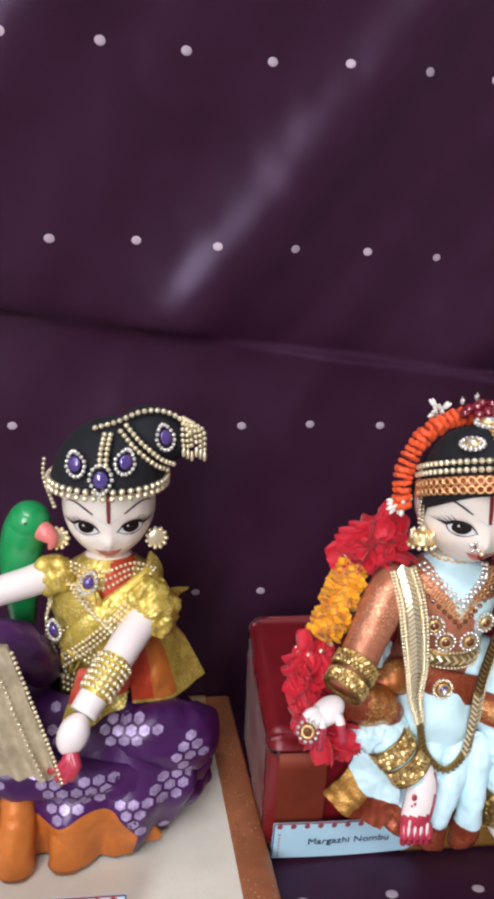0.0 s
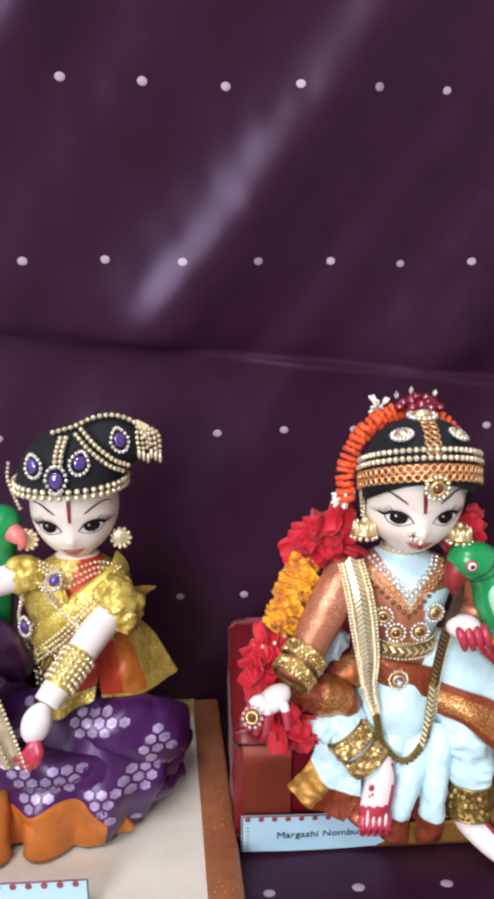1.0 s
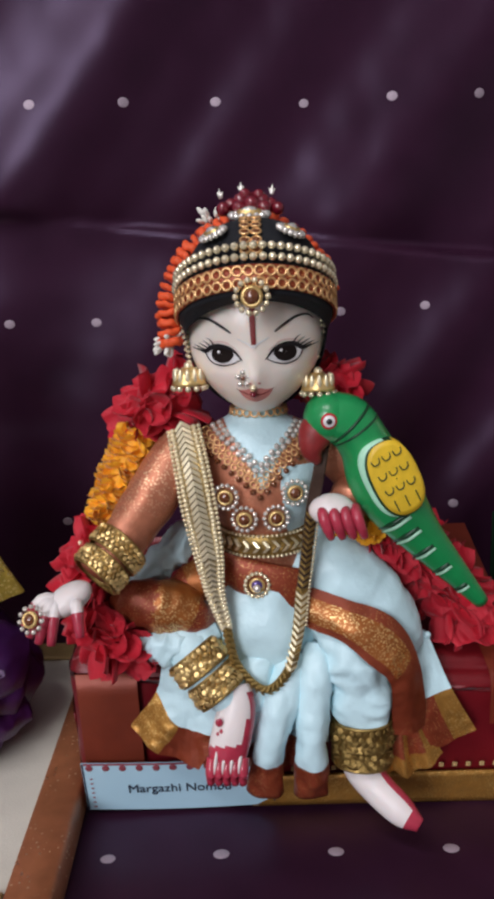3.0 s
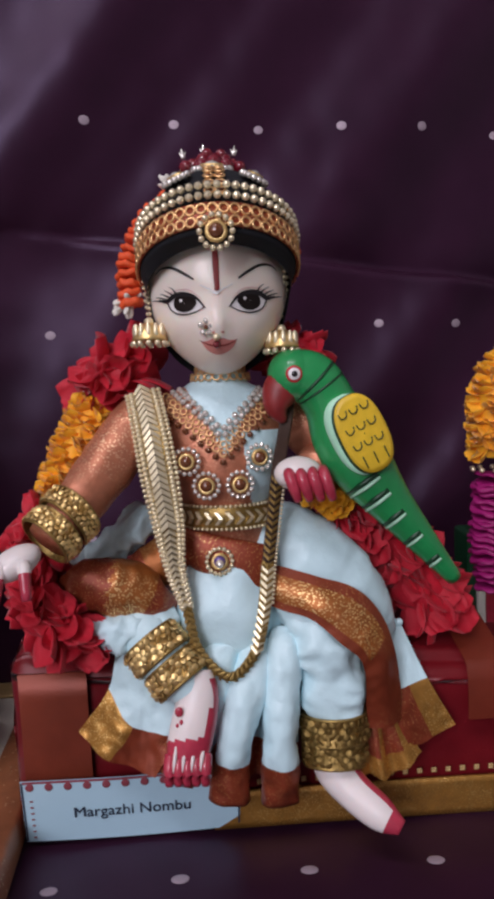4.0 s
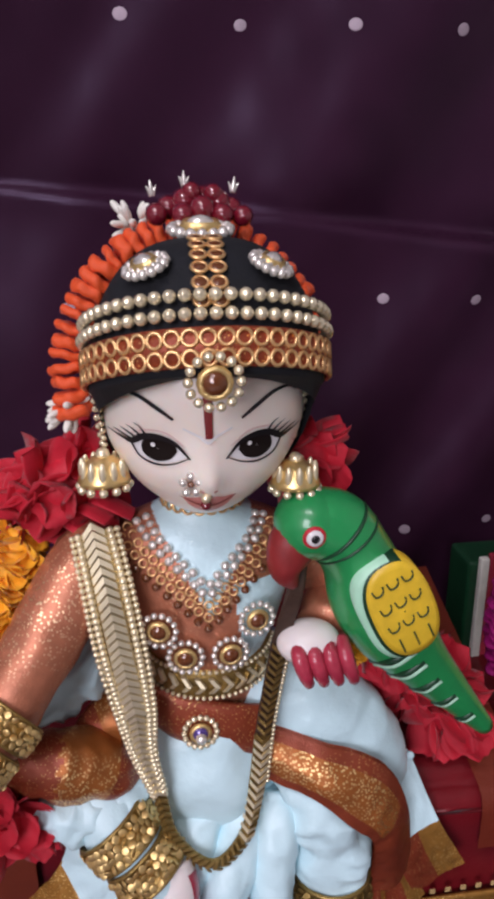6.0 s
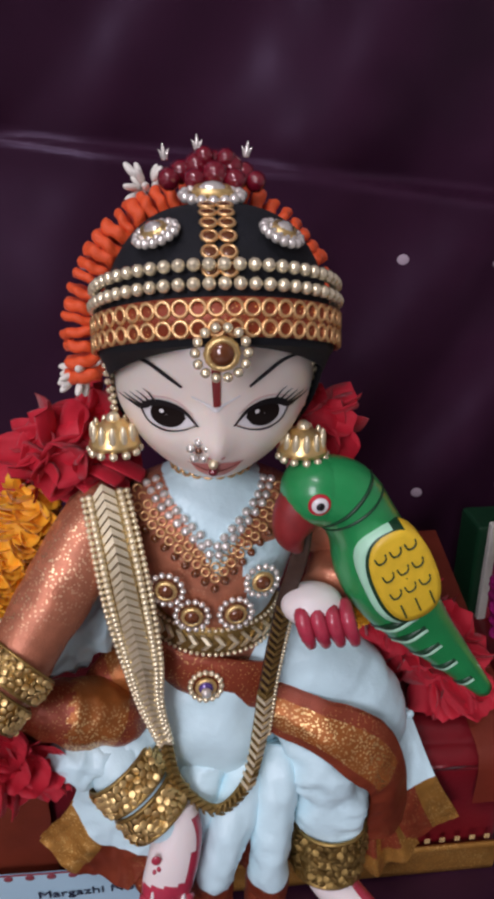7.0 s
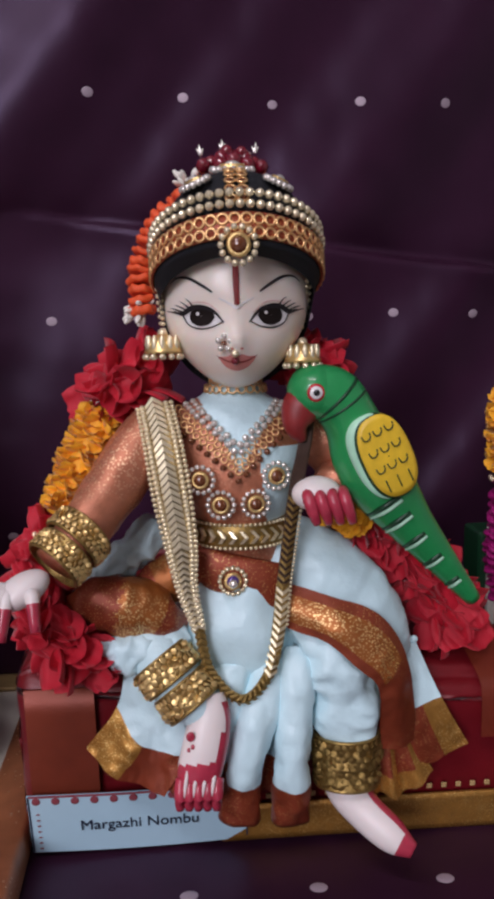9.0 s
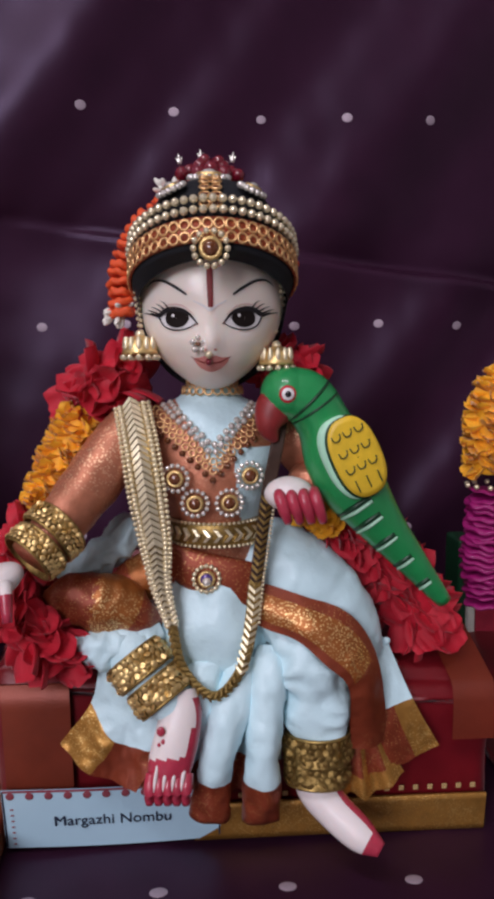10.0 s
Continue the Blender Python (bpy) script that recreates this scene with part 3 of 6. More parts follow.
# ---- dolls ----
class Face:
    """A doll's face: an egg with nose, lips and cheeks; gives its surface for the painted features."""

    def __init__(self, c, r, tilt=0.0, yaw=0.0):
        self.c, self.r = Vector(c), r
        self.m = Euler((radians(tilt), 0, radians(yaw))).to_matrix()

    def width(self, z):
        v = min(0.0, z / self.r[2])
        return 1 - 0.24 * (-v) ** 2.2

    def y(self, x, z):
        rx, ry, rz = self.r
        u = x / (rx * self.width(z))
        q = max(0.0, 1 - u * u - (z / rz) ** 2)
        y = -ry * math.sqrt(q)
        y -= 0.0040 * bell(x, 0.0032) * bell(z + 0.0160, 0.0044) + 0.0011 * bell(x, 0.0022) * bell(z + 0.008, 0.008)
        y -= 0.0026 * bell(x, 0.0065) * bell(z + 0.0250, 0.0055)
        y -= 0.0012 * (bell(x - 0.014, 0.008) + bell(x + 0.014, 0.008)) * bell(z + 0.017, 0.008)
        y += 0.0012 * (bell(x - 0.0125, 0.006) + bell(x + 0.0125, 0.006)) * bell(z + 0.006, 0.005)
        return y

    def at(self, x, z, lift=0.0):
        return self.c + self.m @ Vector((x, self.y(x, z) - lift, z))

    def head(self, bm, mi):
        rx, ry, rz = self.r
        rows = []
        for i in range(41):
            th = math.pi * (0.004 + 0.992 * i / 40)
            z = rz * math.cos(th)
            row = []
            for j in range(64):
                ph = 2 * math.pi * j / 64
                x = rx * self.width(z) * math.sin(th) * math.cos(ph)
                y = self.y(x, z) if math.sin(ph) < 0 else ry * math.sin(th) * math.sin(ph)
                row.append(self.c + self.m @ Vector((x, y, z)))
            rows.append(row)
        grid(bm, rows, mi, True)

    def patch(self, bm, outline, mi, lift):
        """A painted patch filled from an outline of (x, z) points."""
        n = len(outline)
        cx, cz = sum(p[0] for p in outline) / n, sum(p[1] for p in outline) / n
        rows = []
        for k in (1.0, 0.75, 0.5, 0.25, 0.03):
            rows.append([self.at(cx + (x - cx) * k, cz + (z - cz) * k, lift) for x, z in outline])
        grid(bm, rows[::-1], mi, True)

    def oval(self, bm, x, z, a, b, mi, lift, turn=0.0, n=28):
        c, s = math.cos(radians(turn)), math.sin(radians(turn))
        self.patch(bm, [(x + a * math.cos(t) * c - b * math.sin(t) * s, z + a * math.cos(t) * s + b * math.sin(t) * c) for t in [2 * math.pi * k / n for k in range(n)]], mi, lift)

    def stroke(self, bm, pts, mi, lift, n=24):
        """A brush stroke through (x, z, width)."""
        q = catmull(pts, n)
        rows = []
        for i, p in enumerate(q):
            a, b = q[max(0, i - 1)], q[min(n, i + 1)]
            t = Vector((b[0] - a[0], b[1] - a[1])).normalized()
            rows.append([self.at(p[0] - t.y * p[2] * k, p[1] + t.x * p[2] * k, lift) for k in (0.5, 0.17, -0.17, -0.5)])
        grid(bm, rows, mi)

    def paint(self, bm, skin, white, iris, ink, lips, tilak, blush, light=False):
        for s in (-1, 1):
            ex, ez = 0.0124 * s, -0.0068
            almond = [(-0.0072, -0.0018), (-0.0040, 0.0016), (0.0, 0.0029), (0.0040, 0.0026), (0.0072, 0.0008), (0.0052, -0.0026), (0.001, -0.0040), (-0.0040, -0.0034)]
            q = catmull([(x * s, z) for x, z in almond + almond[:1]], 32)[:-1]
            self.patch(bm, [(ex + x, ez + z) for x, z in q], white, 0.00025)
            lid = [(-0.0046, -0.0004), (-0.0038, 0.0015), (-0.0010, 0.0026), (0.0022, 0.0027), (0.0040, 0.0018), (0.0046, -0.0002), (0.0038, -0.0023), (0.0008, -0.0036), (-0.0026, -0.0028)]
            q = catmull([(x * s, z) for x, z in lid + lid[:1]], 32)[:-1]
            self.patch(bm, [(ex + x, ez + z) for x, z in q], iris, 0.0005)
            # white dot paints a glint into the iris, on the same side of both eyes
            self.oval(bm, ex - 0.0016, ez + 0.0009, 0.0006, 0.0006, white, 0.0008)
            self.stroke(bm, [(ex + x * s, ez + z, w) for x, z, w in ((-0.0078, -0.0024, 0.0004), (-0.0042, 0.0017, 0.0011), (0.0, 0.0032, 0.0017), (0.0040, 0.0029, 0.0019), (0.0074, 0.0010, 0.0015), (0.0106, 0.0020, 0.0002))], ink, 0.0007)
            self.stroke(bm, [(ex + x * s, ez + z, w) for x, z, w in ((-0.0074, -0.0021, 0.0003), (-0.0036, -0.0039, 0.0004), (0.001, -0.0045, 0.0006), (0.0052, -0.0029, 0.0005), (0.0074, 0.0010, 0.0006))], ink, 0.0006)
            self.stroke(bm, [(ex + x * s, ez + z, w) for x, z, w in ((-0.0066, 0.0010, 0.0002), (-0.002, 0.0045, 0.0004), (0.003, 0.0049, 0.0004), (0.0075, 0.0032, 0.0002))], blush, 0.0005)
            for k in range(5):
                self.stroke(bm, [(ex + (0.0032 + k * 0.0013) * s, ez + 0.0034 - k * 0.0006, 0.0007), (ex + (0.0048 + k * 0.0019) * s, ez + 0.0055 - k * 0.0009, 0.0004), (ex + (0.0064 + k * 0.0019) * s, ez + 0.0064 - k * 0.0011, 0.0001)], ink, 0.0006, 6)
            self.stroke(bm, [(s * x, z, w) for x, z, w in ((0.0086, 0.0016, 0.0007), (0.0124, 0.0042, 0.0011), (0.0172, 0.0068, 0.0010), (0.0215, 0.0071, 0.0006), (0.0243, 0.0052, 0.0002))], ink, 0.0004)
            self.oval(bm, 0.0018 * s, -0.0186, 0.0006, 0.0004, lips, 0.0003)
        self.stroke(bm, [(0, 0.0125, 0.0022), (0, 0.0065, 0.0023), (0.0002, -0.0030, 0.0018)], tilak, 0.0006)
        self.stroke(bm, [(-0.0062, -0.0006, 0.0004), (-0.0022, -0.0026, 0.0007), (0.0, -0.0040, 0.0010), (0.0022, -0.0026, 0.0007), (0.0062, -0.0006, 0.0004)], white, 0.0004)
        up = [(-0.0070, -0.0218), (-0.0042, -0.0216), (-0.0018, -0.0208), (0.0, -0.0214), (0.0018, -0.0208), (0.0042, -0.0216), (0.0070, -0.0218), (0.0044, -0.0254), (0.0, -0.0272), (-0.0044, -0.0254)]
        self.patch(bm, catmull(up + up[:1], 40)[:-1], lips, 0.0004)
        self.stroke(bm, [(-0.0076, -0.0213, 0.0002), (-0.0035, -0.0233, 0.0005), (0, -0.0237, 0.0006), (0.0035, -0.0233, 0.0005), (0.0076, -0.0213, 0.0002)], tilak, 0.0008)


def fingers(bm, palm, tips, r, mi, tip_mi, bend=(0, 0, 0.006)):
    for t in tips:
        mid = tuple((palm[k] + t[k]) / 2 + bend[k] for k in range(3))
        tube(bm, [(*palm, r * 1.1), (*mid, r), (*t, r * 0.65)], mi, 8, 8, pick=lambda i, j: tip_mi if i > 4 else mi)


def cap_tilt(p):
    """Leans the cap and all it carries backwards about the front of its rim."""
    v = CAP_LEAN @ (Vector(p) - CAP_RIM)
    return v + CAP_RIM


CAP_LEAN = Matrix.Rotation(radians(-11), 3, "X")
CAP_RIM = Vector((0.1795, 0.2773, 0.2640))
MAIN_FACE = Face((0.179, 0.3185, 0.2465), (0.0292, 0.0285, 0.0355), 3, -2)


def main_doll():
    S = ["skin", "hair", "white", "copper", "zari", "alta", "ink", "eye_white", "iris", "lips", "tilak", "blush", "bodice", "skin_w", "gold_weave"]
    SK, HA, WH, CO, ZA, AL, IN, EW, IR, LI, TI, BL, BO, SW, GW = range(15)
    bm = bmesh.new()
    f = MAIN_FACE
    f.head(bm, SK)
    f.paint(bm, SK, EW, IR, IN, LI, TI, BL)
    # hair and cap: a close black cap whose rim sits low on the forehead and falls behind the ears
    rows = []
    for i in range(25):
        th = math.pi * 0.5 * i / 24
        rows.append([(0.1795 + 0.0312 * math.sin(th) ** 0.58 * math.cos(a), 0.3085 + (0.0312 if math.sin(a) < 0 else 0.036) * math.sin(th) ** 0.58 * math.sin(a), 0.261 + 0.0340 * math.cos(th) - 0.0045 * (1 + math.sin(a)) * math.sin(th)) for a in [2 * math.pi * j / 48 for j in range(48)]])
    for k in range(1, 7):
        d = k / 6
        rows.append([(0.1795 + (0.0308 - 0.002 * d) * math.cos(a), 0.3085 + ((0.0312 - 0.009 * d) if math.sin(a) < 0 else 0.036 - 0.004 * d) * math.sin(a), 0.261 - (0.0008 + 0.030 * max(0.0, math.sin(a)) + 0.0045 * abs(math.cos(a)) ** 2.2) * d - 0.0045 * (1 + math.sin(a))) for a in [2 * math.pi * j / 48 for j in range(48)]])
    grid(bm, [[cap_tilt(p) for p in r] for r in rows], HA, True)
    ell(bm, (0.179, 0.3325, 0.246), (0.0275, 0.021, 0.028), HA)
    # torso
    tors = [(0.100, 0.183, 0.350, 0.040, 0.030), (0.13, 0.181, 0.347, 0.027, 0.026), (0.150, 0.180, 0.340, 0.0205, 0.0235), (0.168, 0.179, 0.334, 0.0255, 0.0235), (0.188, 0.178, 0.333, 0.0315, 0.021), (0.200, 0.178, 0.332, 0.0285, 0.0165), (0.2075, 0.178, 0.331, 0.014, 0.012), (0.2145, 0.179, 0.330, 0.0095, 0.0095), (0.226, 0.179, 0.329, 0.009, 0.009)]
    q = catmull(tors, 140)
    rows = [[(p[1] + p[3] * math.cos(a), p[2] + p[4] * math.sin(a), p[0]) for a in [2 * math.pi * j / 160 for j in range(160)]] for p in q]

    def pick(i, j):
        z, x = q[i][0], q[i][1] + q[i][3] * math.cos(2 * math.pi * j / 160)
        if z > 0.212:
            return SK
        if z < 0.144:
            return BO if z > 0.128 else WH
        if abs(x - 0.179) < (z - 0.177) * 0.55:
            return WH
        return BO if x - 0.179 < 0.010 - (z - 0.16) * 0.1 or z > 0.187 else WH
    grid(bm, rows, WH, True, pick)
    # copper sash over the lap
    ribbon(bm, [(0.156, 0.3225, 0.141), (0.170, 0.3180, 0.134), (0.186, 0.3165, 0.128), (0.199, 0.3185, 0.126)], (0.1, 0, 1), [0.012, 0.019, 0.023, 0.020], CO, bulge=0.002)
    # right sleeve, cuff, hand
    tube(bm, [(0.150, 0.329, 0.197, 0.010), (0.141, 0.324, 0.189, 0.0125), (0.127, 0.310, 0.171, 0.0112), (0.115, 0.296, 0.155, 0.0098), (0.110, 0.290, 0.149, 0.0090)], BO, 30, 20, wr=0.0012, wf=160)
    ell(bm, (0.0985, 0.2815, 0.1425), (0.0105, 0.0075, 0.0058), SW, (0, -25, 25))
    fingers(bm, (0.096, 0.280, 0.142), [(0.081, 0.276, 0.134), (0.084, 0.272, 0.131), (0.088, 0.270, 0.129), (0.093, 0.270, 0.128)], 0.0027, SW, AL)
    fingers(bm, (0.102, 0.279, 0.141), [(0.105, 0.270, 0.131)], 0.0026, SW, AL)
    # left arm with stained fingers
    tube(bm, [(0.205, 0.331, 0.196, 0.010), (0.217, 0.332, 0.188, 0.0125), (0.224, 0.328, 0.175, 0.011), (0.216, 0.314, 0.168, 0.009)], BO, 24, 18, wr=0.001, wf=160)
    ell(bm, (0.209, 0.306, 0.169), (0.010, 0.008, 0.007), SW)
    for k in range(4):
        x = 0.2040 + 0.0047 * k
        tube(bm, [(x + 0.001, 0.304, 0.1705, 0.0021), (x + 0.0005, 0.2985, 0.1690, 0.0025), (x + 0.0020, 0.2972, 0.164, 0.0024), (x + 0.0040, 0.2990, 0.1585, 0.0017)], AL, 12, 10)
    # hip puff below the sleeve
    tube(bm, [(0.150, 0.338, 0.146, 0.004, 0.005), (0.140, 0.335, 0.1460, 0.0085, 0.0095), (0.128, 0.331, 0.1375, 0.0070, 0.0078), (0.116, 0.327, 0.1300, 0.004, 0.005), (0.108, 0.324, 0.1255, 0.002, 0.002)], WH, 64, 48, wr=0.0060, wf=85)
    # right knee: copper fold behind, copper roll, white flounce
    tube(bm, [(0.166, 0.333, 0.133, 0.006, 0.009), (0.154, 0.331, 0.1305, 0.010, 0.0115), (0.143, 0.329, 0.1270, 0.0085, 0.0090), (0.135, 0.328, 0.124, 0.004, 0.005)], CO, 36, 30, wr=0.0020, wf=90, pick=lambda i, j: GW if 9 < i < 24 else CO)
    tube(bm, [(0.1540, 0.324, 0.1110, 0.004, 0.0030), (0.1470, 0.3205, 0.1140, 0.0085, 0.0085), (0.1370, 0.317, 0.1205, 0.0105, 0.0125), (0.1260, 0.3155, 0.1240, 0.0100, 0.0120), (0.1160, 0.315, 0.1255, 0.0075, 0.0095), (0.1075, 0.3145, 0.1265, 0.002, 0.0025)], CO, 60, 40, wr=0.0020, wf=90, pick=lambda i, j: GW if 17 < i < 33 + (j % 3) else CO)
    tube(bm, [(0.1560, 0.319, 0.1085, 0.004, 0.003), (0.1460, 0.3165, 0.1050, 0.0090, 0.0065), (0.1340, 0.3145, 0.1035, 0.0095, 0.0080), (0.1245, 0.314, 0.1045, 0.0060, 0.0070), (0.1195, 0.3145, 0.1075, 0.002, 0.003)], WH, 48, 36, wr=0.0040, wf=115)
    tube(bm, [(0.136, 0.323, 0.110, 0.011), (0.146, 0.3125, 0.0980, 0.0115), (0.157, 0.3065, 0.0855, 0.0105), (0.1635, 0.3035, 0.078, 0.0075)], WH, 24, 22, wr=0.001)
    # flap under the right knee: white above a broad gold and copper hem
    sheet(bm, [[(0.1290, 0.3195, 0.0960), (0.141, 0.314, 0.0910), (0.1530, 0.310, 0.0850)], [(0.1249, 0.317, 0.0774), (0.1352, 0.312, 0.0625), (0.1530, 0.309, 0.0590)], [(0.1108, 0.319, 0.0583), (0.1245, 0.314, 0.0478), (0.1440, 0.309, 0.0415)]], 48, 28, WH, 0.0012, 1.6, 0.0022, 85, lambda i, j: WH if i < 14 else ZA if j < 24 else CO, phase=2, thick=0.002)
    # front cloth and its rounded pleats with copper cuffs
    ell(bm, (0.178, 0.3315, 0.1085), (0.0275, 0.021, 0.029), WH, None, 40, 28, 0.0035, 75)
    sheet(bm, [[(0.160, 0.320, 0.100), (0.182, 0.320, 0.100), (0.208, 0.320, 0.100)], [(0.148, 0.319, 0.040), (0.176, 0.318, 0.035), (0.206, 0.319, 0.032)]], 60, 24, WH, 0.003, 5, 0.002, 90, lambda i, j: CO if i > 17 else WH)

    def cuff(i, j):
        return CO if i > 30 else WH
    tube(bm, [(0.1910, 0.3190, 0.0960, 0.0050, 0.005), (0.1885, 0.3145, 0.0860, 0.0085, 0.008), (0.1822, 0.3085, 0.0700, 0.0082, 0.0100), (0.1770, 0.3065, 0.0485, 0.0072, 0.0085), (0.1752, 0.3075, 0.0310, 0.0086, 0.0066)], WH, 41, 30, 0.0024, 95, cuff, (0, -1, 0))
    tube(bm, [(0.2030, 0.3200, 0.0980, 0.0060, 0.006), (0.2010, 0.3140, 0.0890, 0.0078, 0.009), (0.1990, 0.3090, 0.0694, 0.0076, 0.0100), (0.1976, 0.3080, 0.0463, 0.0072, 0.0085), (0.1973, 0.3115, 0.0265, 0.0082, 0.0064)], WH, 41, 30, 0.0024, 95, cuff, (0, -1, 0))
    tube(bm, [(0.1780, 0.3200, 0.0960, 0.0060, 0.006), (0.1730, 0.3160, 0.0860, 0.0085, 0.008), (0.1690, 0.3135, 0.0690, 0.0090, 0.0080), (0.1610, 0.3125, 0.0540, 0.0085, 0.0070), (0.1535, 0.3120, 0.0395, 0.0092, 0.0062)], WH, 41, 30, 0.0024, 95, cuff, (0, -1, 0))
    # left thigh, then the trouser below the knee
    tube(bm, [(0.186, 0.341, 0.132, 0.016, 0.018), (0.205, 0.336, 0.1305, 0.0170, 0.0215), (0.222, 0.331, 0.1190, 0.0160, 0.0215), (0.236, 0.329, 0.1030, 0.0130, 0.0170), (0.245, 0.330, 0.089, 0.009, 0.011)], WH, 48, 36, wr=0.0022, wf=70)
    tube(bm, [(0.206, 0.324, 0.112, 0.010, 0.012), (0.2155, 0.3185, 0.1020, 0.0140, 0.0130), (0.2205, 0.3165, 0.0860, 0.0142, 0.0130), (0.2222, 0.3160, 0.0700, 0.0132, 0.0125), (0.2228, 0.3155, 0.0600, 0.0108, 0.0105)], WH, 48, 36, wr=0.0042, wf=80, up=(0, -1, 0))
    # copper border over the thigh and down the outside of the knee
    upper = [(0.1960, 0.3190, 0.1295), (0.2030, 0.3165, 0.1270), (0.2184, 0.3115, 0.1228), (0.2325, 0.3095, 0.1180), (0.2423, 0.3095, 0.1080), (0.2484, 0.3110, 0.0930), (0.2519, 0.3140, 0.0734), (0.2527, 0.3160, 0.0565)]
    lower = [(0.1955, 0.3130, 0.1120), (0.2020, 0.3100, 0.1100), (0.2127, 0.3045, 0.1072), (0.2242, 0.3015, 0.0973), (0.2315, 0.3015, 0.0909), (0.2346, 0.3030, 0.0828), (0.2354, 0.3065, 0.0699), (0.2359, 0.3090, 0.0570)]
    middle = [tuple((a[k] + b[k]) / 2 - (0.0035 if k == 1 else 0) for k in range(3)) for a, b in zip(upper, lower)]
    sheet(bm, [upper, middle, lower], 64, 16, CO, 0.0, 1, 0.0012, 90, lambda i, j: GW if 2 < i < 13 and j < 42 else CO, thick=0.002)
    # outer flap on the seat with its gold hem
    sheet(bm, [[(0.232, 0.330, 0.1080), (0.248, 0.331, 0.1010), (0.2575, 0.3335, 0.0950)], [(0.238, 0.319, 0.0700), (0.2515, 0.3185, 0.0690), (0.2665, 0.323, 0.0722)], [(0.240, 0.317, 0.0470), (0.2603, 0.3175, 0.0435), (0.2784, 0.321, 0.0505)]], 40, 28, WH, 0.0008, 2.0, 0.0016, 80, lambda i, j: WH if i < 14 else ZA if j > 27 else CO, thick=0.0018)
    ell(bm, (0.2570, 0.3325, 0.0950), (0.0018, 0.0014, 0.0018), WH)
    # small copper and gold hem between the flaps
    sheet(bm, [[(0.234, 0.314, 0.058), (0.252, 0.317, 0.056)], [(0.233, 0.311, 0.036), (0.246, 0.314, 0.0315), (0.262, 0.316, 0.040)]], 30, 14, CO, 0.0022, 2.5, 0.001, 60, lambda i, j: ZA if i > 8 or j % 12 < 3 else CO)
    # right foot with stained edge and toes
    tube(bm, [(0.1630, 0.3055, 0.0870, 0.0070, 0.0065), (0.1640, 0.3020, 0.0800, 0.0085, 0.0072), (0.1622, 0.2985, 0.0710, 0.0092, 0.0070), (0.1595, 0.2960, 0.0610, 0.0090, 0.0062), (0.1582, 0.2950, 0.0530, 0.0078, 0.0048)], SW, 32, 24, up=(0, -1, 0), pick=lambda i, j: AL if (9 - i * 0.09 < j < 17 and i > 3) or i > 23 - 0.5 * j else SW)
    for k in range(5):
        x = 0.1512 + 0.0036 * k
        tube(bm, [(x + 0.0008, 0.2935, 0.0590 - 0.0002 * k, 0.0024), (x + 0.0002, 0.2905, 0.0535, 0.0025), (x, 0.2905, 0.0478 - 0.0002 * k, 0.0017)], AL, 8, 10)
    for k in range(4):
        x = 0.1530 + 0.0036 * k
        tube(bm, [(x + 0.0020, 0.2925 + 0.0005 * k, 0.0655 - 0.0012 * k, 0.0004), (x + 0.0008, 0.2902, 0.0585, 0.0008), (x, 0.2888, 0.0535, 0.0003)], SW, 8, 8)
    for a, b, r in ((0.1562, 0.0765, 0.0017), (0.1570, 0.0722, 0.0009), (0.1553, 0.0710, 0.0007)):
        ell(bm, (a, 0.2928, b), (r, 0.0008, r * 1.2), AL)
    # left foot
    tube(bm, [(0.2215, 0.3150, 0.0480, 0.0092, 0.0085), (0.2215, 0.3110, 0.0400, 0.0092, 0.0080), (0.2275, 0.3050, 0.0325, 0.0080, 0.0066), (0.2375, 0.2960, 0.0262, 0.0070, 0.0050), (0.2450, 0.2910, 0.0225, 0.0032, 0.0026)], SW, 32, 24, up=(0, -1, 0.3), pick=lambda i, j: AL if (i > 26 or 8 < j < 15) else SW)
    finish("doll", bm, S, label="seated doll with a pale painted face in white and copper silk", category="doll")


main_doll()


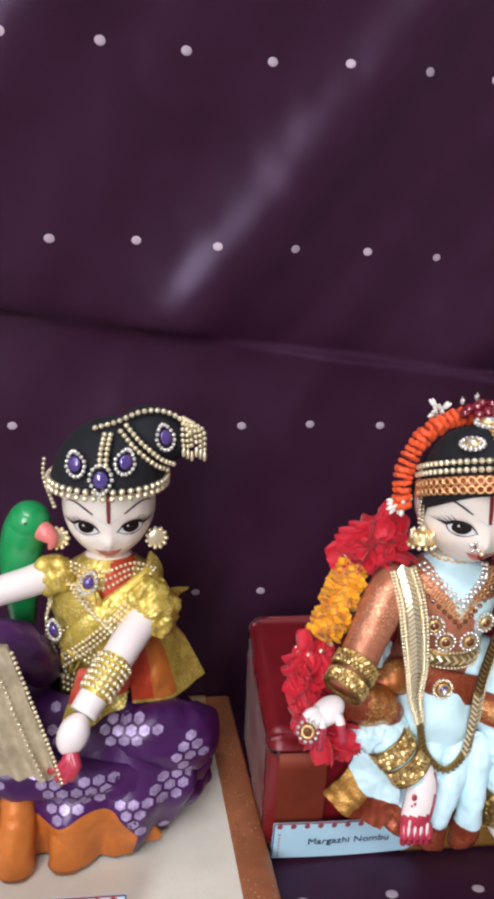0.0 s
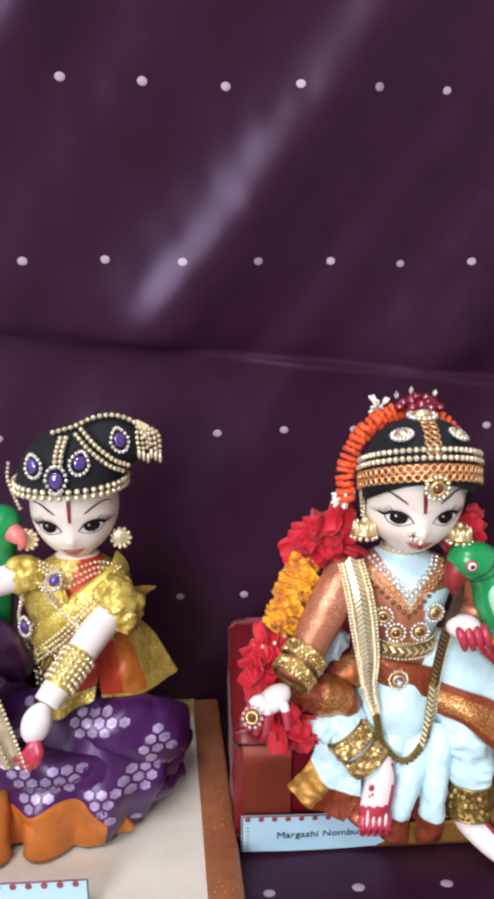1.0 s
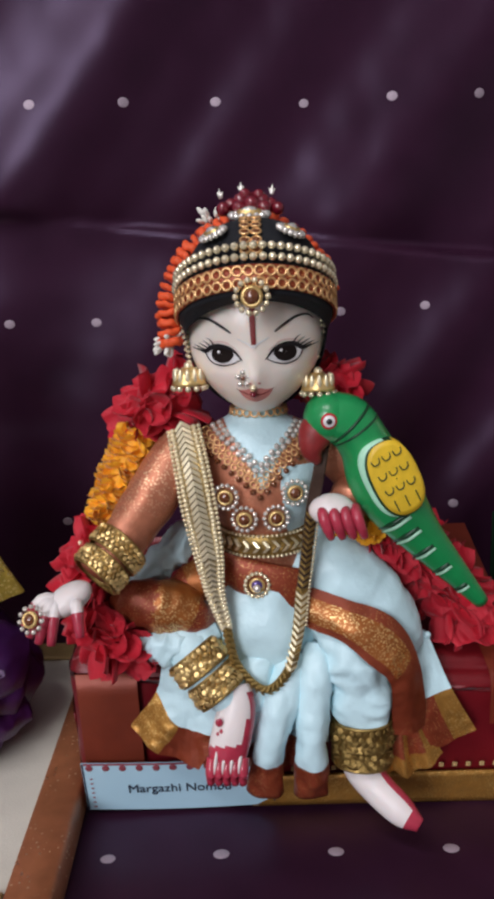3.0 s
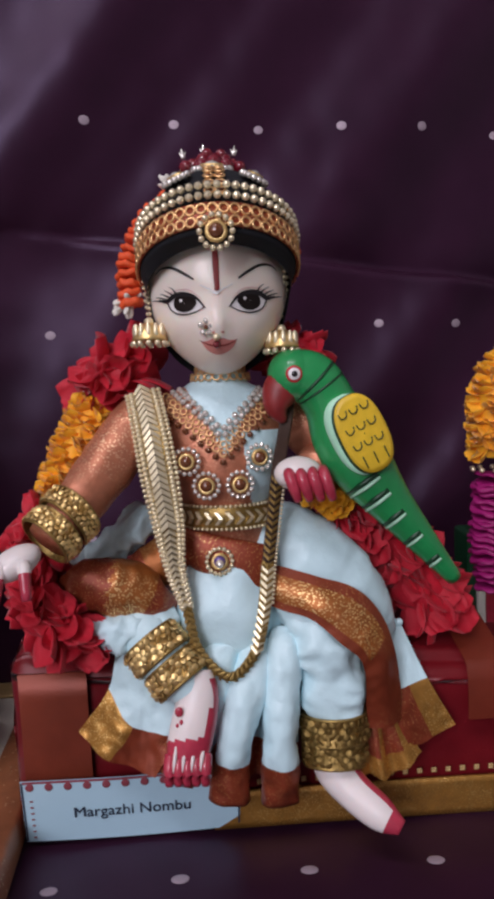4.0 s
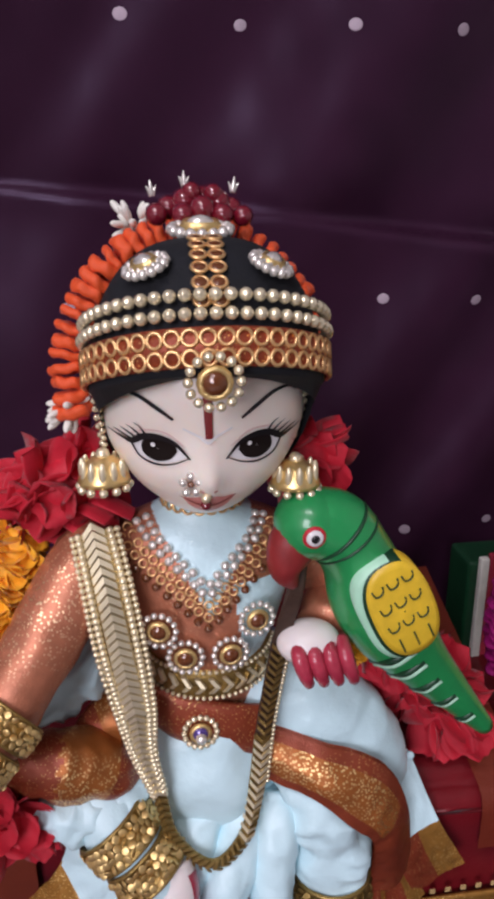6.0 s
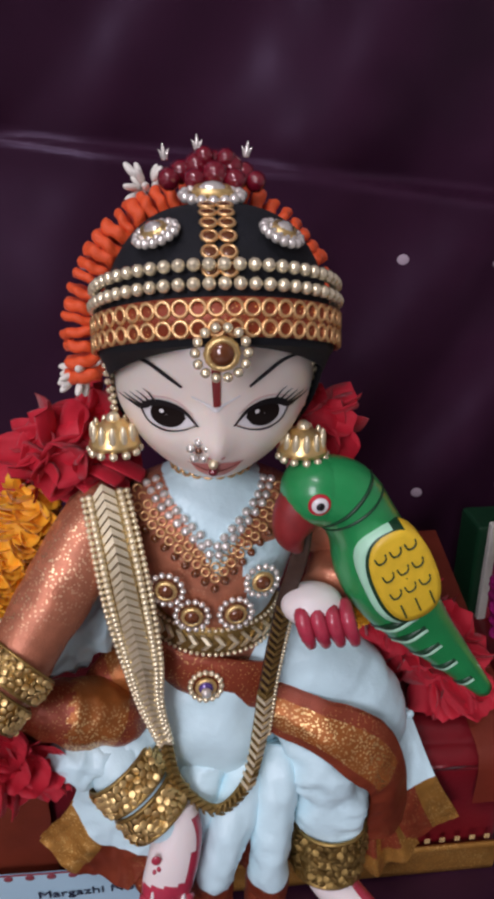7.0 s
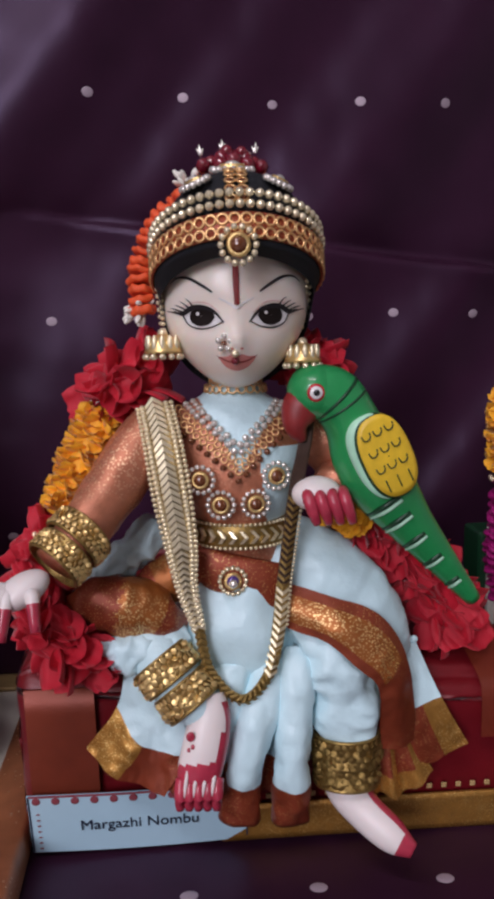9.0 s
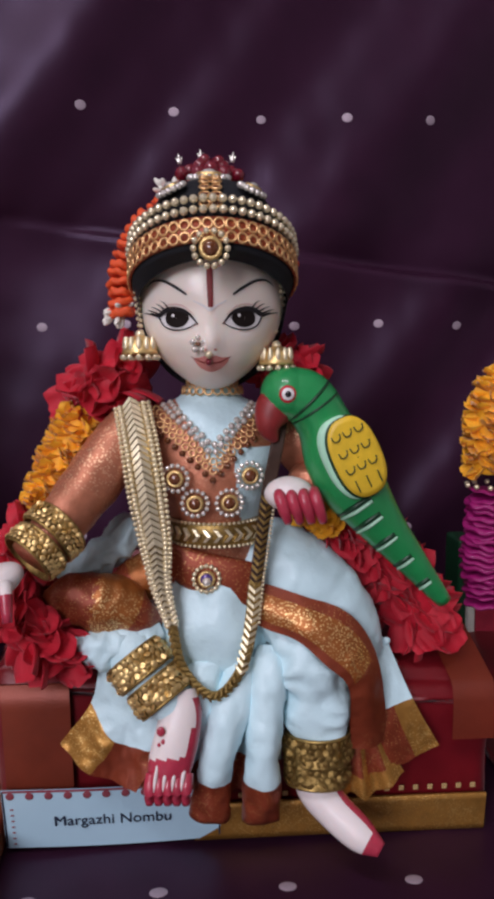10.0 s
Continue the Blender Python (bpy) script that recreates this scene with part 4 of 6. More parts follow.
def parrot(name, pts, eye, beak, wing, label, plain=False):
    """A carved painted bird, one mesh."""
    S = ["green", "green_dark", "yellow", "mint", "beak", "eye_white", "ink", "beak2", "red_fl"]
    bm = bmesh.new()
    tube(bm, pts, 0, 60, 28, up=(0, -1, 0))
    ell(bm, pts[0][:3], (pts[0][3] * 0.999,) * 3, 0)
    ex = Vector(eye)
    if not plain:
        ell(bm, ex, (0.0034, 0.0009, 0.0034), 8)
        ell(bm, ex + Vector((0, -0.0006, 0)), (0.0025, 0.0009, 0.0025), 5)
        ell(bm, ex + Vector((0, -0.0012, 0)), (0.0013, 0.0007, 0.0013), 6)
    else:
        ell(bm, ex, (0.0012, 0.001, 0.0012), 1)
    tube(bm, beak, 7 if plain else 4, 14, 14, up=(0, -1, 0))
    if wing:
        c, u, w, a, b = Vector(wing[0]), Vector(wing[1]).normalized(), Vector(wing[2]).normalized(), wing[3], wing[4]
        nn = Vector((0, -1, 0))

        def plate(da, db, shift, lift, mi):
            rows = []
            for k in (0.02, 0.35, 0.65, 0.85, 1.0, 1.0):
                row = []
                for j in range(36):
                    t = 2 * math.pi * j / 36
                    ca, sa = math.cos(t), math.sin(t)
                    ca = math.copysign(abs(ca) ** 0.8, ca)
                    sa = math.copysign(abs(sa) ** 0.8, sa)
                    p = c + Vector(shift) + u * ca * (a + da) * k + w * sa * (b + db) * k
                    row.append(p + nn * (lift * (1 - 0.35 * k * k) - (0.008 if len(rows) == 5 else 0)))
                rows.append(row)
            grid(bm, rows, mi, True)
        plate(0.0004, 0.0004, tuple(w * -0.0027 - u * 0.0008), 0.0016, 3)
        plate(0.0004, 0.0004, tuple(w * -0.0007), 0.0021, 1)
        plate(0, 0, (0, 0, 0), 0.0027, 2)
        for r in range(4):
            for k in range(3):
                o = c + u * (-a * 0.62 + r * a * 0.42) + w * (-b * 0.5 + k * b * 0.5) + nn * 0.0028
                if r < 3:
                    cr = [o - w * 0.0017 - u * 0.0012, o - w * 0.0012 + u * 0.001, o + w * 0.0005 + u * 0.0012, o + w * 0.0016 + u * 0.0002, o + w * 0.0018 - u * 0.0012]
                else:
                    cr = [o - u * 0.0025, o, o + u * 0.0025]
                tube(bm, [(*p, 0.00028) for p in cr], 1, 8, 6)
        # dark and pale bars along the tail
        for k in range(5):
            f = 0.60 + 0.082 * k
            p = catmull(pts, 60)[int(f * 60)]
            q = catmull(pts, 60)[int(f * 60) + 1]
            t = (Vector(q[:3]) - Vector(p[:3])).normalized()
            s = t.cross(Vector((0, -1, 0))).normalized()
            o = Vector(p[:3]) + Vector((0, -p[4] * 0.99, 0))
            for sh, mi, r in ((0.0, 1, 0.0013), (0.0021, 3, 0.0009)):
                tube(bm, [(*(o + t * sh - s * p[3] * 0.15 + Vector((0, 0.0004, 0))), r), (*(o + t * sh + s * p[3] * 0.5 + Vector((0, 0.0008, 0))), r), (*(o + t * (sh + 0.001) + s * p[3] * 0.95 + Vector((0, p[4] * 0.75, 0))), r * 0.6)], mi, 8, 6)
        # grooves round the neck
        for f, r in ((0.165, 0.0006), (0.20, 0.0005)):
            p = catmull(pts, 60)[int(f * 60)]
            q = catmull(pts, 60)[int(f * 60) + 1]
            t = (Vector(q[:3]) - Vector(p[:3])).normalized()
            s = t.cross(Vector((0, -1, 0))).normalized()
            tube(bm, [(*(Vector(p[:3]) + (s * math.cos(g) + Vector((0, -1, 0)) * math.sin(g)) * p[3] * 0.985), r) for g in [math.pi * k / 10 for k in range(11)]], 1, 20, 6)
    finish(name, bm, S, label=label, category="bird figure")


parrot("parrot_figure",
       [(0.2085, 0.306, 0.2095, 0.0108, 0.0103), (0.2165, 0.3065, 0.2070, 0.0112, 0.0108), (0.2235, 0.308, 0.197, 0.0112, 0.0108), (0.2295, 0.309, 0.183, 0.0138, 0.0115), (0.237, 0.309, 0.170, 0.0132, 0.0110), (0.248, 0.311, 0.155, 0.0098, 0.008), (0.262, 0.315, 0.138, 0.0068, 0.006), (0.2785, 0.319, 0.118, 0.0035, 0.0035)],
       (0.2075, 0.2958, 0.2095),
       [(0.2065, 0.305, 0.207, 0.0085, 0.007), (0.2025, 0.304, 0.2025, 0.0075, 0.006), (0.201, 0.303, 0.196, 0.005, 0.0045), (0.2035, 0.303, 0.1905, 0.0015, 0.0015)],
       ((0.2345, 0.2960, 0.1850), (0.42, 0.03, -0.9), (0.9, 0.1, 0.42), 0.0165, 0.0098),
       "carved wooden parrot painted green with a yellow wing and red beak")


# ---- flowers ----
def ruffle_fn(lobes, amp, half, edge):
    """A thick crimped puck of petals, one unit in radius."""
    def fn(bm):
        n = lobes * 8
        rows = []
        for r, z in ((0.05, -half * 0.6), (0.55, -half * 0.9), (0.86, -half), (0.98, -half * 0.45), (1.0, half * 0.15), (0.93, half * 0.8), (0.62, half), (0.05, half * 0.6)):
            row = []
            for a in [2 * math.pi * j / n for j in range(n)]:
                q = r * (1 + r * r * edge * (math.cos(lobes * a) + 0.4 * math.sin((lobes - 2) * a + 1)))
                row.append((q * math.cos(a), q * math.sin(a), z + r * r * (amp * math.cos(lobes * a + 0.8) + amp * 0.6 * math.sin(3 * a))))
            rows.append(row)
        grid(bm, rows, 0, True)
    return fn


RUFFLE = {
    "magenta_fl": mesh_of("petal_ring", ruffle_fn(7, 0.05, 0.13, 0.05), "magenta_fl"),
    "orange_fl": mesh_of("petal_ring", ruffle_fn(6, 0.07, 0.33, 0.06), "orange_fl"),
}


def bud_fn(bm):
    ell(bm, (0, 0, 0.5), (0.32, 0.32, 0.75), seg=10, rings=8)


def petal_fn(notch, cup, curl):
    """A cupped petal, one unit long from its root at the origin along y, with a crimped tip."""
    def fn(bm):
        top, under = [], []
        for j in range(6):
            v = j / 5
            w = 0.5 * math.sin(math.pi * (0.16 + 0.60 * v)) ** 0.8
            row = []
            for i in range(7):
                u = i / 3 - 1
                tip = notch * math.cos(u * 7.5) * v * v
                row.append(Vector((u * w, v * (1 - 0.16 * u * u) + tip * 0.5, cup * u * u * w + curl * v * v + tip)))
            top.append(row)
            under.append([p - Vector((0, 0, 0.05)) for p in reversed(row)])
        grid(bm, [a + b for a, b in zip(top, under)], 0, True)
    return fn


PETAL = {
    "yellow_fl": mesh_of("petal", petal_fn(0.07, 0.5, 0.25), "yellow_fl"),
    "red_fl": mesh_of("petal", petal_fn(0.03, 0.7, 0.45), "red_fl"),
}


def petal_strand(base, pts, kind, step, around, size, face, jitter=0.3):
    """Petals set in rings along a curve of (x, y, z, radius); face: 0 lying across the string, 1 wrapped round it."""
    bm = bmesh.new()
    tube(bm, [(*p[:3], p[3] * 0.66) for p in pts], 0, 30, 14, wr=0.0015, wf=200)
    part("string_core", local(bm, base), kind, base)
    q = catmull(pts, 200)
    run, last, turn = 0.0, -1.0, 0.0
    for i in range(1, 201):
        run += (Vector(q[i][:3]) - Vector(q[i - 1][:3])).length
        if last >= 0 and run - last < step:
            continue
        last, turn = run, turn + 2.4
        t = (Vector(q[i][:3]) - Vector(q[i - 1][:3])).normalized()
        x = t.orthogonal().normalized()
        y = t.cross(x)
        for k in range(around):
            a = 2 * math.pi * k / around + turn + rng.uniform(-jitter, jitter)
            o = x * math.cos(a) + y * math.sin(a)
            n = o * face - t * (1 - face) + Vector([rng.uniform(-jitter, jitter) for _ in range(3)])
            r = q[i][3]
            sz = size * rng.uniform(0.85, 1.15)
            rise = o * (1 - face) + t * face * rng.choice((-1, 1))
            piece("petal", PETAL[kind], base, Vector(q[i][:3]) + o * max(0.0, r - size * (1 - face * 0.5)) - rise * sz * 0.3 * face, n, rise, (sz * 1.1, sz, sz))


BUD = mesh_of("bud", bud_fn, "bud")
rng = random.Random(7)


def strand(base, pts, kind, step, jitter=0.15, tilt=0.35):
    """Petal rings threaded along a curve of (x, y, z, radius)."""
    q = catmull(pts, 200)
    run, last = 0.0, -1.0
    for i in range(1, 201):
        run += (Vector(q[i][:3]) - Vector(q[i - 1][:3])).length
        if run - last >= step or last < 0:
            last = run
            t = (Vector(q[i][:3]) - Vector(q[i - 1][:3])).normalized()
            t += Vector([rng.uniform(-tilt, tilt) for _ in range(3)])
            up = Vector([rng.uniform(-1, 1) for _ in range(3)])
            r = q[i][3] * rng.uniform(1 - jitter, 1 + jitter)
            piece("petal_ring", RUFFLE[kind], base, q[i][:3], t, up, (r, r, r * rng.uniform(0.7, 1.1)))


def buds(base, at, n, spread, size, toward=(0, 0, 1)):
    for _ in range(n):
        d = Vector([rng.uniform(-1, 1) for _ in range(3)]) + Vector(toward) * 0.6
        piece("bud", BUD, base, Vector(at) + d * spread * 0.5, d, (0.3, 0.5, 0.2), size * rng.uniform(0.8, 1.2))


def bead_row(base, pts, me, r, step, name="bead"):
    q = catmull(pts, 240)
    run, last = 0.0, -1.0
    for i in range(1, 241):
        run += (Vector(q[i]) - Vector(q[i - 1])).length
        if last < 0 or run - last >= step:
            last = run
            piece(name, me, base, q[i], (0, -1, 0.2), (0, 0, 1), r)


def flowers():
    g = thing("flower_garland", (0.130, 0.335, 0.205), "garland of red, marigold yellow and orange cloth petals round the doll", "garland", "garlands")
    petal_strand(g, [(0.1215, 0.341, 0.2055, 0.0110), (0.129, 0.339, 0.2095, 0.0150), (0.139, 0.338, 0.2150, 0.0165), (0.149, 0.340, 0.2185, 0.0135)], "red_fl", 0.0048, 9, 0.0130, 0.78)
    petal_strand(g, [(0.1220, 0.336, 0.200, 0.0088), (0.1160, 0.332, 0.185, 0.0104), (0.1095, 0.329, 0.169, 0.0102), (0.1045, 0.327, 0.159, 0.0092)], "yellow_fl", 0.0034, 12, 0.0080, 0.38)
    petal_strand(g, [(0.099, 0.325, 0.152, 0.010), (0.096, 0.319, 0.136, 0.0115), (0.098, 0.312, 0.120, 0.0125), (0.109, 0.312, 0.107, 0.0120), (0.119, 0.318, 0.099, 0.009)], "red_fl", 0.0052, 9, 0.0130, 0.78)
    petal_strand(g, [(0.203, 0.337, 0.221, 0.011), (0.212, 0.336, 0.220, 0.0140), (0.2185, 0.337, 0.211, 0.012)], "red_fl", 0.0052, 8, 0.0115, 0.70)
    petal_strand(g, [(0.218, 0.337, 0.203, 0.008), (0.222, 0.338, 0.192, 0.009)], "yellow_fl", 0.0036, 10, 0.0065, 0.35)
    petal_strand(g, [(0.2150, 0.318, 0.161, 0.007), (0.225, 0.323, 0.157, 0.0080), (0.231, 0.329, 0.152, 0.008)], "yellow_fl", 0.0036, 10, 0.0065, 0.35)
    petal_strand(g, [(0.2290, 0.336, 0.1530, 0.0110), (0.247, 0.346, 0.1400, 0.0150), (0.2650, 0.351, 0.1200, 0.0175), (0.278, 0.352, 0.1010, 0.0170), (0.2840, 0.351, 0.0900, 0.0120)], "red_fl", 0.0054, 9, 0.0140, 0.82)
    buds(g, (0.1185, 0.336, 0.2035), 7, 0.004, 0.0035)
    for a in range(9):
        t = 2 * math.pi * a / 9
        piece("bead", BALL_GOLD, g, (0.1005 + 0.0105 * math.cos(t), 0.3265 + 0.009 * math.sin(t), 0.1555 + 0.004 * math.cos(t)), scale=0.0014)
    h = thing("hair_garland", (0.178, 0.326, 0.262), "orange cloth flower garland tied round the black cap", "garland", "garlands")
    arc = []
    for k in range(9):
        a = radians(192 - k * 22.5)
        arc.append((*cap_tilt((0.178 + (0.0365 if math.cos(a) < 0 else 0.0345) * math.cos(a), 0.3235 - 0.003 * math.sin(a), 0.259 + 0.0405 * math.sin(a))), 0.0053))
    strand(h, arc, "orange_fl", 0.0034, 0.1, 0.15)
    buds(h, (0.1425, 0.3215, 0.2440), 14, 0.006, 0.0034, (-0.8, -0.4, -0.6))
    buds(h, (0.162, 0.331, 0.2915), 16, 0.006, 0.0032, (-0.2, -0.2, 0.8))
    g3 = thing("flower_garland", (0.318, 0.370, 0.165), "garland of orange and magenta cloth petals on a neighbouring doll", "garland", "garlands")
    petal_strand(g3, [(0.334, 0.372, 0.2190, 0.008), (0.3235, 0.368, 0.2110, 0.0110), (0.3180, 0.367, 0.196, 0.0122), (0.3175, 0.369, 0.176, 0.0124), (0.3175, 0.370, 0.167, 0.0110)], "yellow_fl", 0.0038, 12, 0.0092, 0.38)
    strand(g3, [(0.3190, 0.371, 0.157, 0.0105), (0.3195, 0.373, 0.138, 0.0120), (0.3195, 0.375, 0.117, 0.0122), (0.3210, 0.376, 0.098, 0.0105)], "magenta_fl", 0.0029, 0.1, 0.15)
    for z, k in ((0.160, 10), (0.2180, 7)):
        for a in range(k):
            t = 2 * math.pi * a / k
            piece("bead", BALL_GOLD, g3, ((0.3185 if k > 8 else 0.3315) + 0.0108 * math.cos(t), 0.3705 + 0.0108 * math.sin(t), z), scale=0.0014)
    strand(g3, [(0.338, 0.374, 0.222, 0.008), (0.347, 0.380, 0.228, 0.011), (0.358, 0.386, 0.230, 0.010)], "magenta_fl", 0.0035, 0.1, 0.4)


flowers()


# ---- jewellery of the main doll ----
TORSO = [(0.100, 0.183, 0.350, 0.040, 0.030), (0.13, 0.181, 0.347, 0.027, 0.026), (0.150, 0.180, 0.340, 0.0205, 0.0235), (0.168, 0.179, 0.334, 0.0255, 0.0235), (0.188, 0.178, 0.333, 0.0315, 0.021), (0.200, 0.178, 0.332, 0.0285, 0.0165), (0.2075, 0.178, 0.331, 0.014, 0.012), (0.2145, 0.179, 0.330, 0.0095, 0.0095), (0.226, 0.179, 0.329, 0.009, 0.009)]
TORSO_FINE = catmull(TORSO, 120)


def chest(x, z, lift=0.0008):
    p = min(TORSO_FINE, key=lambda r: abs(r[0] - z))
    u = max(-0.98, min(0.98, (x - p[1]) / p[3]))
    return (x, p[2] - p[4] * math.sqrt(1 - u * u) - lift, z)


def cap_ring(z, r, n, off=0.0):
    """n places round the cap at height z with their outward normals."""
    out = []
    for k in range(n):
        a = 2 * math.pi * (k + off) / n
        d = Vector((math.cos(a), math.sin(a), 0))
        out.append((cap_tilt((0.1795 + r * d.x, 0.3085 + (r if d.y < 0 else r + 0.003) * d.y, z + 0.0006 - 0.0055 * (1 + d.y))), CAP_LEAN @ d))
    return out


def headband():
    b = thing("headband", (0.1795, 0.3085, 0.262), "gold headband of ringed stones with two rows of pearls", "jewellery")
    bm = bmesh.new()
    for z0, z1, r in ((0.2622, 0.2712, 0.0318),):
        rows = [[tuple(p + d * k) for p, d in cap_ring(z, r, 60)] for z, k in ((z0, 0.0), (z0, 0.0008), (z1, 0.0008), (z1, 0.0))]
        grid(bm, rows, 0, True)
    part("strap", local(bm, b), "copper", b, "copper coloured strap")
    for z, off in ((0.2643, 0.0), (0.2688, 0.0)):
        for p, d in cap_ring(z, 0.0327, 50, off):
            piece("hoop", HOOP_ROSE, b, p, d, (0, 0, 1), 0.00180)
    for z, r in ((0.2740, 0.0322), (0.2782, 0.0317)):
        for p, d in cap_ring(z, r, 58, 0.5):
            piece("pearl", BALL_PEARL, b, p, d, (0, 0, 1), 0.00165)
    for k in range(6):
        for s in (-1, 1):
            a = radians(29 + 8 * k)
            p = cap_tilt((0.1787 + 0.0021 * s, 0.3085 - 0.0312 * math.cos(a) ** 0.58 - 0.0007, 0.2612 + 0.0340 * math.sin(a)))
            n = CAP_LEAN @ Vector((0, -math.cos(a), math.sin(a)))
            piece("hoop", HOOP_ROSE, b, p, n, (0, 0, 1), 0.0018)
            piece("stone", BALL_AMBER, b, p, n, (0, 0, 1), (0.0017, 0.0017, 0.0006))
    rosette((0.1783, 0.2728, 0.2603), (0, -1, -0.05), 0.0072, "", 14, BALL_PEARL, BALL_AMBER, b)
    for x, tilt in ((0.1645, -0.4), (0.1940, 0.4)):
        at = cap_tilt((x, 0.2872, 0.2862))
        n = CAP_LEAN @ Vector((tilt * 1.2, -0.45, 0.95))
        rosette(at, n, 0.0076, "", 15, BALL_CRYSTAL, BALL_CRYSTAL, b, 0.72)
        rosette(at + n.normalized() * 0.0004, n, 0.0050, "", 11, BALL_CRYSTAL, BALL_CRYSTAL, b, 0.72)
    rosette(cap_tilt((0.1785, 0.2985, 0.2962)), CAP_LEAN @ Vector((0, -0.40, 0.9)), 0.0088, "", 16, BALL_CRYSTAL, BALL_CRYSTAL, b, 0.7)

    def spike(q):
        tube(q, [(0, 0, 0, 0.32), (0, 0, 0.5, 0.25), (0, 0, 1.3, 0.05)], 0, 6, 8)
    me = mesh_of("crystal_spike", spike, "crystal")
    for x, y, z, r in ((0.1680, 0.3050, 0.2990, 0.0030), (0.1712, 0.3080, 0.3012, 0.0032), (0.1752, 0.3065, 0.3025, 0.0034), (0.1795, 0.3090, 0.3035, 0.0036), (0.1838, 0.3065, 0.3022, 0.0034), (0.1872, 0.3080, 0.3008, 0.0032), (0.1900, 0.3050, 0.2985, 0.0028), (0.1745, 0.3030, 0.2985, 0.0030), (0.1795, 0.3030, 0.3000, 0.0034), (0.1845, 0.3030, 0.2985, 0.0030), (0.1770, 0.3050, 0.3045, 0.0026), (0.1825, 0.3050, 0.3040, 0.0026)):
        piece("ruby", BALL_RUBY, b, cap_tilt((x, y, z + 0.0020)), scale=r)
    for x, y, z in ((0.1672, 0.3070, 0.3022), (0.1755, 0.3085, 0.3048), (0.1878, 0.3070, 0.3030)):
        base = cap_tilt((x, y, z + 0.0038))
        for k in range(3):
            lean = Vector(((k - 1) * 0.55 + (x - 0.1785) * 14, -0.2, 1))
            piece("crystal_spike", me, b, base, lean, (0, 1, 0), 0.0022 if k != 1 else 0.0030)


headband()


def jhumka(at, label):
    e = thing("earring", at, label, "earring", "earrings")
    prof = [(0.0006, 0.0064), (0.0030, 0.0058), (0.0054, 0.0036), (0.0070, 0.0), (0.0073, -0.0012), (0.0062, -0.0006), (0.001, 0.002)]
    bm = bmesh.new()
    grid(bm, [[(r * math.cos(a), r * math.sin(a), z) for a in [2 * math.pi * j / 24 for j in range(24)]] for r, z in prof], 0, True)
    part("bell", bm, "gold", e)
    for k in range(12):
        a = 2 * math.pi * k / 12
        piece("pearl", BALL_PEARL, e, Vector(at) + Vector((0.0068 * math.cos(a), 0.0068 * math.sin(a), -0.0024)), scale=0.0013)
        piece("rib", BALL_GOLD, e, Vector(at) + Vector((0.0058 * math.cos(a), 0.0058 * math.sin(a), 0.0024)), scale=(0.0011, 0.0011, 0.0034), up=(0, 1, 0), normal=(0, 0, 1))
    piece("stud", BALL_GOLD, e, Vector(at) + Vector((0, 0, 0.0065)), scale=0.002)
    return e


def chain_links(base, pts, w, step, me, side=0.0):
    q = catmull(pts, 400)
    run, last = 0.0, -1.0
    for i in range(1, 400):
        p = Vector(q[i])
        run += (p - Vector(q[i - 1])).length
        if last < 0 or run - last >= step:
            last = run
            t = (Vector(q[i + 1]) - Vector(q[i - 1])).normalized()
            n = t.cross(Vector((0, -1, 0))).cross(t)
            n = -n if n.y > 0 else n
            s = t.cross(n).normalized()
            piece("link", me, base, p + s * side + n.normalized() * 0.0006, n, t, w)


